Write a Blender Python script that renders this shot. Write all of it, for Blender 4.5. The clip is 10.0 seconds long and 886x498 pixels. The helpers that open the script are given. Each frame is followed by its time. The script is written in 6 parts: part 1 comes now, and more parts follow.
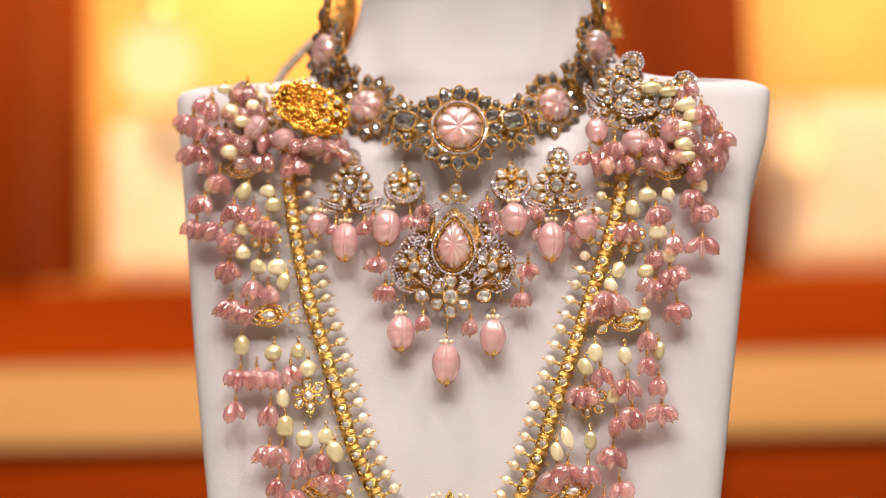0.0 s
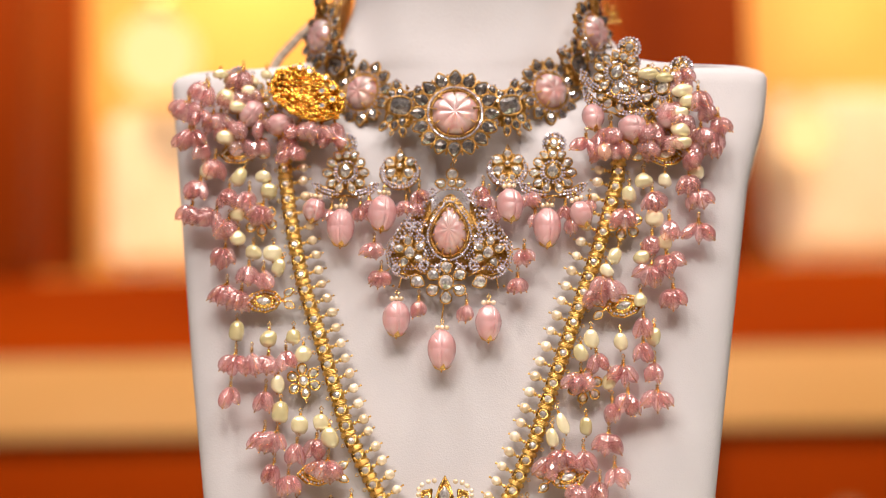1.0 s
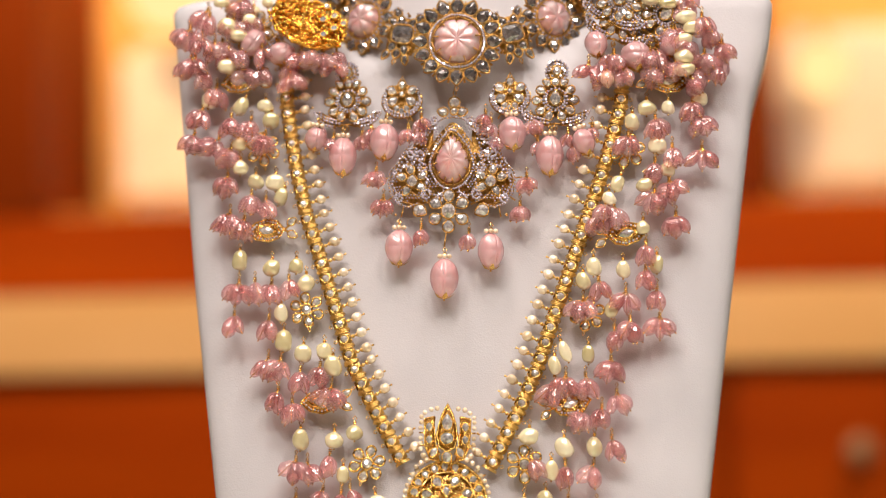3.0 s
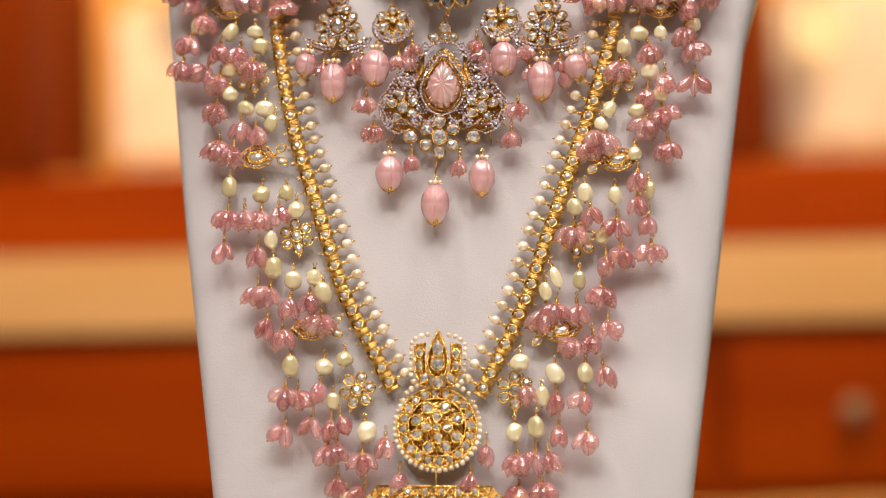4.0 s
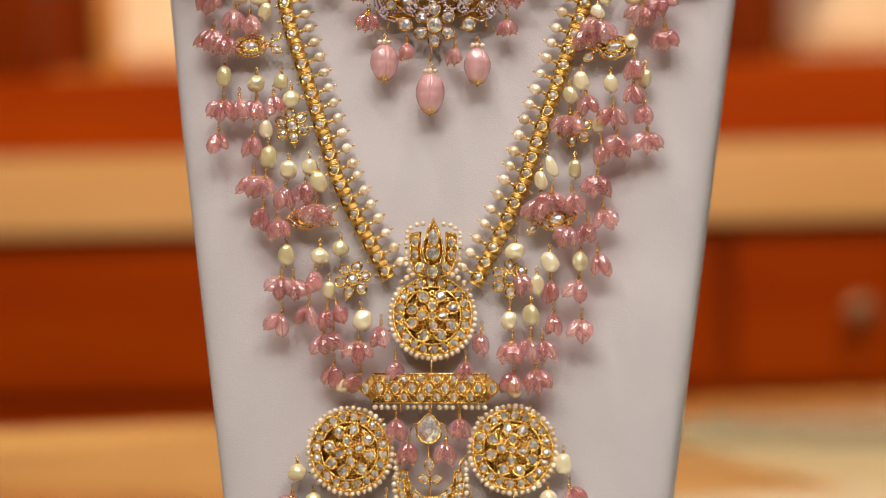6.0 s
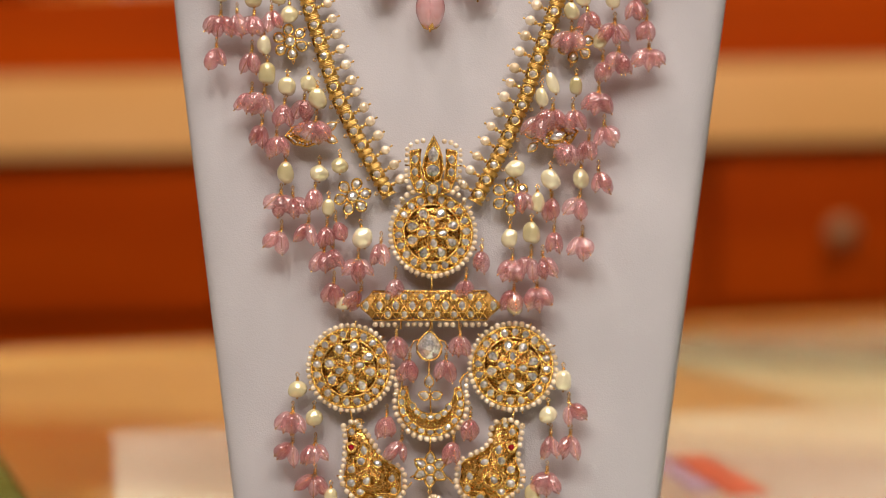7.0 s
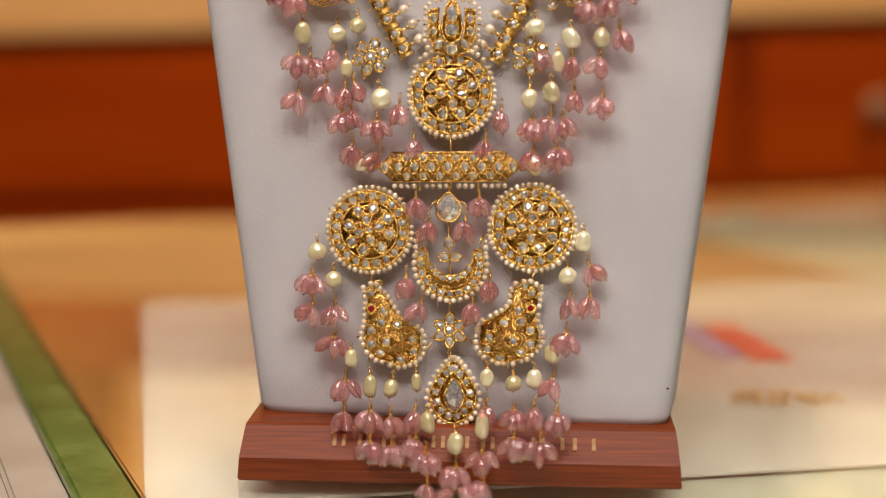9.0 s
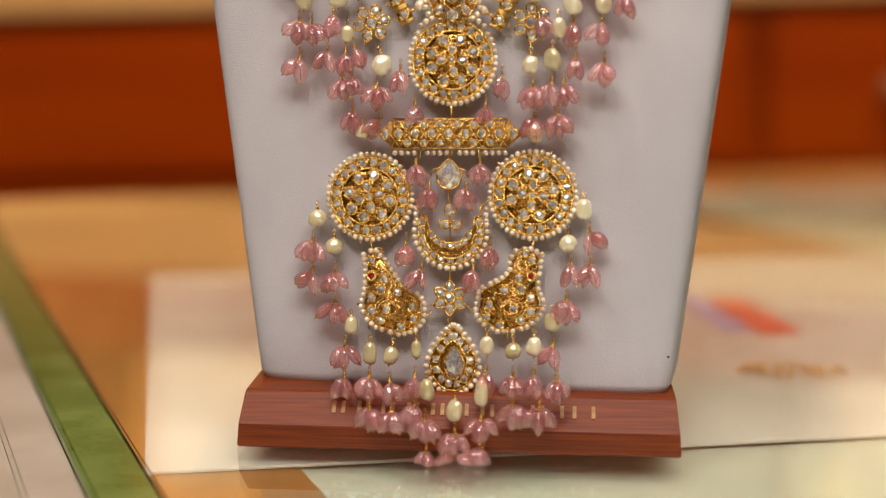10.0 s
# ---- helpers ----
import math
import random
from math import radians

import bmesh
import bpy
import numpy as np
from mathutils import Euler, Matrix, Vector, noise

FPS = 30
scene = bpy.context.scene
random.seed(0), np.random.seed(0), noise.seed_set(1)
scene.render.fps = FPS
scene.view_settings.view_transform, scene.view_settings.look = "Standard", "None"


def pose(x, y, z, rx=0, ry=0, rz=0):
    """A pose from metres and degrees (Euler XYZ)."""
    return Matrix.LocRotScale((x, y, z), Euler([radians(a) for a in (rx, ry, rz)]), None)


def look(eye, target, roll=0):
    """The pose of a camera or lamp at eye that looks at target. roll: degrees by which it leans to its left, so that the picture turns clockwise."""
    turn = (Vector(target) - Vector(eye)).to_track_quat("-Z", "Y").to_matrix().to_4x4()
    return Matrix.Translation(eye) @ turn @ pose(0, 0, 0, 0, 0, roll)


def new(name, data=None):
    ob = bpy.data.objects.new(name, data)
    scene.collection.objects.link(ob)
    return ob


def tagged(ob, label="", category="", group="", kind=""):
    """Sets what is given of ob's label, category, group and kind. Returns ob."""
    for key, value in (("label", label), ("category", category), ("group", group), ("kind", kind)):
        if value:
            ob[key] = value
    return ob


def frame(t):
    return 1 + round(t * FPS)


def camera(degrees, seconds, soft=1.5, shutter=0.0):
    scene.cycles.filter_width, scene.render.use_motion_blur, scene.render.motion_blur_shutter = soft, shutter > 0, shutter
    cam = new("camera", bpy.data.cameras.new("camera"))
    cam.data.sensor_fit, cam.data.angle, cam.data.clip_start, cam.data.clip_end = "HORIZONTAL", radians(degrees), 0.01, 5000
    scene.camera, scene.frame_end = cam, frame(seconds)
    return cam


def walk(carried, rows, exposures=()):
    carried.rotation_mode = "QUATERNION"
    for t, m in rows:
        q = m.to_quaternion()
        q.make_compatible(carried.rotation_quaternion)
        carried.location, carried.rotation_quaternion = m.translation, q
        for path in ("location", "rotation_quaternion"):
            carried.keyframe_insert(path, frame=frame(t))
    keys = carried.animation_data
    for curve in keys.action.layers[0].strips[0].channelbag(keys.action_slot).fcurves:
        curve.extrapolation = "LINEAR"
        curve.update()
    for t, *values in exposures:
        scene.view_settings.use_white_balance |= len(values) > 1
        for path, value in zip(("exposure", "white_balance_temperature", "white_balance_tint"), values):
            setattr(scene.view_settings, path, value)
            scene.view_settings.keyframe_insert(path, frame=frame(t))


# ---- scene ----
cam = camera(32.9, 10.0, soft=0.9)
PATH = [
    (0, (0.012, -0.66, 0.249), (-0.031, 1.329, 0.463), 0.5),
    (0.5, (0.016, -0.659, 0.247), (-0.036, 1.329, 0.46), 0.5),
    (1, (0.014, -0.658, 0.245), (-0.029, 1.331, 0.452), 0.6),
    (1.5, (0.014, -0.659, 0.247), (-0.035, 1.332, 0.437), 0.7),
    (2, (0.015, -0.658, 0.245), (-0.033, 1.333, 0.429), 0.6),
    (3.5, (0.023, -0.655, 0.233), (-0.047, 1.341, 0.332), 0.4),
    (4, (0.024, -0.652, 0.221), (-0.038, 1.345, 0.306), 0.5),
    (4.5, (0.025, -0.653, 0.221), (-0.037, 1.346, 0.257), 0.4),
    (5, (0.026, -0.652, 0.22), (-0.027, 1.347, 0.225), 0.2),
    (6.5, (0.031, -0.651, 0.213), (-0.048, 1.346, 0.123), 0.5),
    (7, (0.02, -0.65, 0.212), (-0.022, 1.344, 0.066), 0.5),
    (7.5, (0.034, -0.648, 0.197), (-0.05, 1.343, 0.035), 0.4),
    (8, (0.039, -0.647, 0.191), (-0.068, 1.34, -0.009), 0.1),
    (8.5, (0.034, -0.647, 0.197), (-0.068, 1.334, -0.06), 0.1),
    (9, (0.028, -0.647, 0.202), (-0.062, 1.328, -0.099), 0.2),
    (9.5, (0.035, -0.646, 0.197), (-0.077, 1.325, -0.12), 0.2),
    (10, (0.037, -0.646, 0.195), (-0.08, 1.324, -0.129), 0.3),
]
walk(cam, [(t, look(eye, target, roll)) for t, eye, target, roll in PATH], exposures=((0, -0.26), (3.5, -0.36), (5, -0.56), (6.5, -0.68), (10, -0.8)))
cam.data.dof.use_dof = True
cam.data.dof.focus_distance = 0.678
cam.data.dof.aperture_fstop = 2.8

# ---- light: warm showroom downlights, weak room ambience ----
world = bpy.data.worlds.new("showroom")
scene.world = world
world.use_nodes = True
world.node_tree.nodes["Background"].inputs[0].default_value = (1.0, 0.82, 0.62, 1)
world.node_tree.nodes["Background"].inputs[1].default_value = 0.05
CEIL = 1.75


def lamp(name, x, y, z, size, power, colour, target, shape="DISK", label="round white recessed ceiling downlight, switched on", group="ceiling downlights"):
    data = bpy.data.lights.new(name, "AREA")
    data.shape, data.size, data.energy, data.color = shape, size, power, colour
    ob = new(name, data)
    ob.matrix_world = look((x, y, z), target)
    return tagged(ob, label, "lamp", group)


WARM, NEUT = (1.0, 0.68, 0.38), (1.0, 0.90, 0.83)
for lx, ly, pw in ((-0.45, -0.65, 6), (0.45, -0.65, 6), (0.0, -1.7, 8)):
    lamp("ceiling_panel", lx, ly, CEIL - 0.015, 0.6, pw, NEUT, (lx, ly, 0), "SQUARE", "square white ceiling light panel, switched on", "ceiling panels")
# low unseen spots added close in front: strong on bust's shoulders, weaker towards foot
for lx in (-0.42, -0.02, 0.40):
    lamp("added_spot", lx, -0.82, 1.1, 0.15, 4.2, NEUT, (lx * 0.3, 0.04, 0.38), label="unseen round spot added close in front of the bust", group="track spots")
# small spots over the counter give the sharp glints and the thin shadows
for lx, ly, pw, col in ((-0.38, -0.25, 6, NEUT), (0.33, -0.2, 6, NEUT), (-0.8, -0.95, 6, NEUT), (-0.02, -0.8, 7, NEUT), (0.78, -0.9, 6, NEUT),
                        (-0.35, -1.2, 5, NEUT), (0.4, -1.25, 5, NEUT), (-0.9, 1.35, 44, WARM), (0.9, 1.35, 38, WARM)):
    lamp("downlight", lx, ly, CEIL - 0.012, 0.11, pw, col, (lx * 0.5, ly * 0.4, 0) if ly < 1 else (lx, 2.3, 0.62))

# ---- materials ----


def material(name, base, rough=0.5, metal=0.0, **more):
    m = bpy.data.materials.new(name)
    m.use_nodes = True
    b = m.node_tree.nodes["Principled BSDF"]
    b.inputs["Base Color"].default_value = (*base, 1)
    b.inputs["Roughness"].default_value, b.inputs["Metallic"].default_value = rough, metal
    names = dict(coat="Coat Weight", coat_rough="Coat Roughness", trans="Transmission Weight", ior="IOR", sss="Subsurface Weight",
                 spec="Specular IOR Level", sheen="Sheen Weight")
    for k, v in more.items():
        b.inputs[names[k]].default_value = v
    return m


def link(m, a, out, b, inp):
    m.node_tree.links.new(a.outputs[out], b.inputs[inp])


def vary(m, low, high, scale, detail=4.0, bump=0.0, bump_scale=None, distance=0.0005, stretch=(1, 1, 1), rough=None, island=False):
    """Mottles the base colour between low and high with noise, and adds fine relief."""
    n = m.node_tree.nodes
    b = n["Principled BSDF"]
    co, mp = n.new("ShaderNodeTexCoord"), n.new("ShaderNodeMapping")
    mp.inputs["Scale"].default_value = stretch
    link(m, co, "Object", mp, "Vector")
    t = n.new("ShaderNodeTexNoise")
    t.inputs["Scale"].default_value, t.inputs["Detail"].default_value = scale, detail
    link(m, mp, "Vector", t, "Vector")
    r = n.new("ShaderNodeValToRGB")
    r.color_ramp.elements[0].color, r.color_ramp.elements[1].color = (*low, 1), (*high, 1)
    r.color_ramp.elements[0].position, r.color_ramp.elements[1].position = 0.35, 0.65
    link(m, t, "Fac", r, "Fac")
    if island:
        oi, mix = n.new("ShaderNodeObjectInfo"), n.new("ShaderNodeHueSaturation")
        mr = n.new("ShaderNodeMapRange")
        mr.inputs["To Min"].default_value, mr.inputs["To Max"].default_value = 0.72, 1.22
        link(m, oi, "Random", mr, "Value")
        link(m, mr, "Result", mix, "Value")
        mr2 = n.new("ShaderNodeMapRange")
        mr2.inputs["To Min"].default_value, mr2.inputs["To Max"].default_value = 1.18, 0.8
        link(m, oi, "Random", mr2, "Value")
        link(m, mr2, "Result", mix, "Saturation")
        link(m, r, "Color", mix, "Color")
        link(m, mix, "Color", b, "Base Color")
    else:
        link(m, r, "Color", b, "Base Color")
    if bump:
        t2, bp = n.new("ShaderNodeTexNoise"), n.new("ShaderNodeBump")
        t2.inputs["Scale"].default_value, t2.inputs["Detail"].default_value = bump_scale or scale * 4, 3
        link(m, mp, "Vector", t2, "Vector")
        bp.inputs["Strength"].default_value, bp.inputs["Distance"].default_value = bump, distance
        link(m, t2, "Fac", bp, "Height")
        link(m, bp, "Normal", b, "Normal")
    if rough:
        rr = n.new("ShaderNodeMapRange")
        rr.inputs["To Min"].default_value, rr.inputs["To Max"].default_value = rough
        link(m, t, "Fac", rr, "Value")
        link(m, rr, "Result", b, "Roughness")
    return m


def leather_material():
    m = vary(material("white_leather", (0.7, 0.67, 0.66), 0.6, spec=0.2), (0.52, 0.50, 0.515), (0.58, 0.555, 0.57), 14, bump=0.0)
    n = m.node_tree.nodes
    co, v, t, add, bp = (n.new("ShaderNode" + k) for k in ("TexCoord", "TexVoronoi", "TexNoise", "Math", "Bump"))
    v.inputs["Scale"].default_value = 1400
    t.inputs["Scale"].default_value, t.inputs["Detail"].default_value = 650, 3
    link(m, co, "Object", v, "Vector")
    link(m, co, "Object", t, "Vector")
    m.node_tree.links.new(v.outputs["Distance"], add.inputs[0])
    m.node_tree.links.new(t.outputs["Fac"], add.inputs[1])
    link(m, add, "Value", bp, "Height")
    bp.inputs["Strength"].default_value, bp.inputs["Distance"].default_value = 0.26, 0.00025
    link(m, bp, "Normal", n["Principled BSDF"], "Normal")
    return m


LEATHER = leather_material()
WOOD = vary(material("red_wood", (0.2, 0.05, 0.02), 0.4, spec=0.24), (0.13, 0.022, 0.003), (0.23, 0.043, 0.006), 900,
            bump=0.25, bump_scale=220, distance=0.0003, stretch=(0.025, 1, 1), rough=(0.34, 0.5))
CABINET = vary(material("cabinet_wood", (0.5, 0.1, 0.02), 0.5, spec=0.06), (0.34, 0.042, 0.0008), (0.46, 0.070, 0.0015), 5, stretch=(0.15, 1, 1), bump=0.1)
LEDGE = vary(material("cream_laminate", (0.8, 0.6, 0.36), 0.35), (0.84, 0.50, 0.19), (0.92, 0.58, 0.26), 6, stretch=(0.2, 1, 1))
# cabinet wood again, darkened in colour because the upper posts get less light
SHADED_WOOD = vary(material("shaded_cabinet_wood", (0.2, 0.03, 0.001), 0.5, spec=0.06), (0.16, 0.022, 0.0006), (0.23, 0.036, 0.0012), 5, stretch=(1, 1, 0.15), bump=0.1)
NICHE = vary(material("tan_lining", (0.75, 0.45, 0.15), 0.6), (0.70, 0.34, 0.07), (0.80, 0.43, 0.11), 4)
CREAM = vary(material("cream_cloth", (0.85, 0.75, 0.6), 0.7), (0.80, 0.70, 0.55), (0.88, 0.80, 0.66), 30, bump=0.2)
PLASTER = vary(material("warm_plaster", (0.7, 0.58, 0.44), 0.8), (0.66, 0.54, 0.40), (0.74, 0.62, 0.48), 3, bump=0.1)
# dark tone of unseen surfaces, chosen to deepen what the jewels reflect
DARK = vary(material("dark_surround", (0.10, 0.05, 0.025), 0.6), (0.08, 0.04, 0.02), (0.13, 0.065, 0.03), 2, stretch=(1, 1, 0.2), bump=0.1)
STONE = vary(material("pale_stone", (0.5, 0.45, 0.36), 0.25), (0.44, 0.39, 0.30), (0.55, 0.50, 0.41), 12)
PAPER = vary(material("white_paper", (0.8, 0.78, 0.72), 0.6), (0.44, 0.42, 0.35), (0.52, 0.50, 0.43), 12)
RED, BLUE = material("red_print", (0.6, 0.11, 0.06), 0.5), material("blue_print", (0.34, 0.33, 0.52), 0.5)
BED = vary(material("green_white_lining", (0.7, 0.72, 0.6), 0.6), (0.32, 0.34, 0.25), (0.42, 0.43, 0.33), 9)
BROWN = vary(material("brown_veneer", (0.4, 0.18, 0.06), 0.4), (0.25, 0.11, 0.026), (0.34, 0.155, 0.042), 8, stretch=(0.3, 1, 1))
# brown that stands in for the cabinet's reflection in the counter glass
REFLECTED = vary(material("reflected_cabinet_brown", (0.2, 0.09, 0.03), 0.4), (0.17, 0.075, 0.010), (0.29, 0.135, 0.022), 7, stretch=(1, 0.3, 1))
BRASS = material("brushed_brass", (0.75, 0.55, 0.28), 0.35, 1.0)
BRONZE = material("dull_bronze", (0.42, 0.26, 0.14), 0.5, 0.6)
GLASS = material("clear_glass", (0.93, 0.97, 0.94), 0.02, trans=1.0, ior=1.5)
GREEN = vary(material("green_glass_edge", (0.16, 0.28, 0.06), 0.15, trans=0.25), (0.12, 0.22, 0.04), (0.22, 0.34, 0.09), 25)
STEEL = material("brushed_steel", (0.6, 0.6, 0.6), 0.3, 1.0)
BULB = bpy.data.materials.new("lit_bulb")
BULB.use_nodes = True
_e = BULB.node_tree.nodes.new("ShaderNodeEmission")
_e.inputs[0].default_value, _e.inputs[1].default_value = (1.0, 0.66, 0.28, 1), 1.7
link(BULB, _e, "Emission", BULB.node_tree.nodes["Material Output"], "Surface")

# ---- building kit ----
WM = {}


def empty(name, place, label, category, group="", kind=""):
    ob = new(name)
    ob.empty_display_size = 0.02
    ob.matrix_basis = WM[ob] = Matrix.Translation(place)
    return tagged(ob, label, category, group, kind)


def piece(name, mesh, parent=None, m=None, label=""):
    """One mesh object at the world matrix m, as a part under parent."""
    ob = new(name, mesh)
    m = m or Matrix()
    WM[ob] = m.copy()
    if parent:
        ob.parent = parent
        ob.matrix_basis = WM[parent].inverted() @ m
    else:
        ob.matrix_basis = m
    return tagged(ob, label)


def done(bm, name, mat, smooth=True):
    me = bpy.data.meshes.new(name)
    bmesh.ops.recalc_face_normals(bm, faces=bm.faces)
    bm.to_mesh(me)
    bm.free()
    me.materials.append(mat)
    if smooth:
        me.polygons.foreach_set("use_smooth", [True] * len(me.polygons))
    return me


def box(sx, sy, sz, bevel=0.0, at=(0, 0, 0), bm=None, segs=2):
    bm = bm or bmesh.new()
    r = bmesh.ops.create_cube(bm, size=1.0, matrix=Matrix.Translation(at) @ Matrix.Diagonal((sx, sy, sz, 1)))
    if bevel:
        es = list({e for v in r["verts"] for e in v.link_edges})
        bmesh.ops.bevel(bm, geom=es, offset=bevel, segments=segs, affect="EDGES", clamp_overlap=True)
    return bm


def slab(name, x0, x1, y0, y1, z0, z1, mat, parent=None, bevel=0.002, label="", m=None):
    """A box between the given bounds with softened edges."""
    me = done(box(x1 - x0, y1 - y0, z1 - z0, bevel), name, mat, smooth=False)
    return piece(name, me, parent, (m or Matrix()) @ Matrix.Translation(((x0 + x1) / 2, (y0 + y1) / 2, (z0 + z1) / 2)), label)


def structure(ob, label, category="room"):
    return tagged(ob, label, category, kind="structure")


def revolve(profile, n=16, bm=None, m=None):
    """A turned body about z; profile: (radius, height) from bottom to top."""
    bm = bm or bmesh.new()
    m = m or Matrix()
    rings = []
    for r, h in profile:
        if r < 1e-7:
            rings.append([bm.verts.new(m @ Vector((0, 0, h)))])
        else:
            rings.append([bm.verts.new(m @ Vector((r * math.cos(2 * math.pi * i / n), r * math.sin(2 * math.pi * i / n), h))) for i in range(n)])
    for a, b in zip(rings, rings[1:]):
        for i in range(n):
            j = (i + 1) % n
            f = [a[i % len(a)], a[j % len(a)], b[j % len(b)], b[i % len(b)]]
            f = list(dict.fromkeys(f))
            if len(f) > 2:
                bm.faces.new(f)
    return bm


def tube(points, r, n=6, bm=None, closed=False):
    """A round wire along points."""
    bm = bm or bmesh.new()
    pts = [Vector(p) for p in points]
    rings, k = [], len(pts)
    for i, p in enumerate(pts):
        a = pts[(i - 1) % k] if closed or i else p
        b = pts[(i + 1) % k] if closed or i < k - 1 else p
        d = (b - a).normalized()
        s = d.cross(Vector((0, 1, 0.01)))
        s = s.normalized() if s.length > 1e-6 else Vector((1, 0, 0))
        u = d.cross(s)
        rings.append([bm.verts.new(p + r * (math.cos(2 * math.pi * j / n) * s + math.sin(2 * math.pi * j / n) * u)) for j in range(n)])
    for i in range(k if closed else k - 1):
        a, b = rings[i], rings[(i + 1) % k]
        for j in range(n):
            bm.faces.new((a[j], a[(j + 1) % n], b[(j + 1) % n], b[j]))
    if not closed:
        bm.faces.new(rings[0])
        bm.faces.new(rings[-1][::-1])
    return bm


# ---- room shell ----
# unseen ceiling and sides kept dark for contrast; pale south wall adds front fill
structure(slab("floor", -3.2, 3.2, -3.0, 2.9, -1.0, -0.95, BROWN), "brown wooden showroom floor")
structure(slab("ceiling", -3.2, 3.2, -3.0, 2.9, CEIL, CEIL + 0.06, DARK), "unseen ceiling, dark brown to deepen reflections")
structure(slab("wall_north", -3.2, 3.2, 2.75, 2.9, -0.95, CEIL, PLASTER), "unseen warm cream wall, pale for front fill behind the cabinets")
structure(slab("wall_south", -3.2, 3.2, -3.0, -2.9, -0.95, CEIL, PLASTER), "unseen warm cream wall, pale for front fill")
structure(slab("wall_west", -3.2, -3.1, -2.9, 2.75, -0.95, CEIL, DARK), "unseen side wall, dark brown to deepen reflections")
structure(slab("wall_east", 3.1, 3.2, -2.9, 2.75, -0.95, CEIL, DARK), "unseen side wall, dark brown to deepen reflections")

# ---- back cabinet with lit niches, ledge and drawers ----
TILT = Matrix.Translation((0, 2.2, 0.26)) @ Matrix.Rotation(radians(-1.6), 4, "Y") @ Matrix.Translation((0, -2.2, -0.26))
cab = empty("wall_cabinet", (0, 2.4, -0.95), "red-orange wooden wall cabinet with lit niches, cream ledge and drawers", "cabinet")


def cabinet():
    """Red-orange display cabinet: niches above, a cream ledge, drawers below."""
    def s(name, *a, mat=CABINET, label="", parent=cab, bevel=0.004):
        return slab(name, *a, mat, parent, bevel, label, TILT)
    s("plinth", -2.3, 2.3, 2.24, 2.72, -0.9, -0.75)
    s("back_panel", -2.3, 2.3, 2.66, 2.70, 0.36, 1.5, mat=NICHE, label="tan lining of the niches")
    s("worktop", -2.32, 2.32, 2.17, 2.66, 0.195, 0.345, mat=LEDGE, label="thick cream laminate ledge")
    s("lower_carcass", -2.3, 2.3, 2.23, 2.70, -0.75, 0.19)
    s("niche_rail", -2.3, 2.3, 2.2, 2.62, 0.35, 0.50, label="red-orange rail under the niches")
    for x0, x1 in ((-2.3, -1.72), (-1.04, -0.85), (0.30, 0.56), (1.55, 1.75)):
        s("post", x0, x1, 2.2, 2.66, 0.505, 1.5, mat=SHADED_WOOD, label="dark red-brown post")
    s("top_rail", -2.3, 2.3, 2.19, 2.66, 1.5, 1.66)
    for x0, x1 in ((-1.72, -1.04), (-0.85, 0.30), (0.56, 1.55)):
        s("shelf", x0, x1, 2.3, 2.655, 0.505, 0.515, mat=NICHE, label="tan niche floor")
        s("display_pad", x0 + 0.08, x1 - 0.05, 2.5, 2.6, 0.54, 0.90, mat=CREAM, label="cream padded display board", bevel=0.03)
    for k in range(-2, 3):
        for z0, z1 in ((-0.12, 0.17), (-0.43, -0.14), (-0.73, -0.45)):
            d = s("drawer", k * 0.9 - 0.43, k * 0.9 + 0.43, 2.19, 2.225, z0, z1, bevel=0.012)
            me = done(revolve([(0.0, 0), (0.012, 0), (0.012, 0.012), (0.026, 0.02), (0.03, 0.03), (0.022, 0.04), (0, 0.043)], 16), "knob", BRONZE)
            piece("knob", me, d, TILT @ Matrix.Translation((k * 0.9 - 0.20, 2.19, (z0 + z1) / 2)) @ Matrix.Rotation(radians(90), 4, "X"), "brushed brass knob")


cabinet()


def bulb(x, y, z, r):
    e = empty("spot_lamp", (x, y, z), "small round spot lamp with a glowing warm bulb in a niche", "lamp", "niche lamps")
    prof = [(r * math.sin(math.pi * i / 10), -r * math.cos(math.pi * i / 10)) for i in range(11)]
    prof[0], prof[-1] = (0, -r), (0, r)
    piece("bulb", done(revolve(prof, 16), "bulb", BULB), e, Matrix.Translation((x, y, z)))
    piece("holder", done(revolve([(0, r * 0.9), (r * 0.3, r * 0.9), (r * 0.3, r * 1.5), (0, r * 1.5)], 16), "holder", BRASS), e, Matrix.Translation((x, y, z)))


bulb(-0.645, 2.36, 0.955, 0.085)
bulb(0.68, 2.36, 0.80, 0.055)
bulb(1.1, 2.36, 0.9, 0.07)
bulb(-1.3, 2.36, 0.85, 0.07)
for nx, pw in ((-1.38, 4), (-0.5, 5.2), (0.0, 4.2), (0.85, 3.4), (1.25, 2.6)):
    tagged(lamp("niche_light", nx, 2.38, 1.47, 0.12, pw, (1.0, 0.72, 0.40), (nx, 2.5, 0.6)), "round warm light under the niche ceiling", group="niche lights")

# ---- glass showcase under the bust, turned about 25 degrees ----
SKEW = Matrix.Rotation(radians(24.6), 4, "Z")
case = empty("showcase_counter", SKEW @ Vector((0.4, 0.25, -0.95)), "glass-topped jewellery showcase counter with a brown veneer body", "counter")


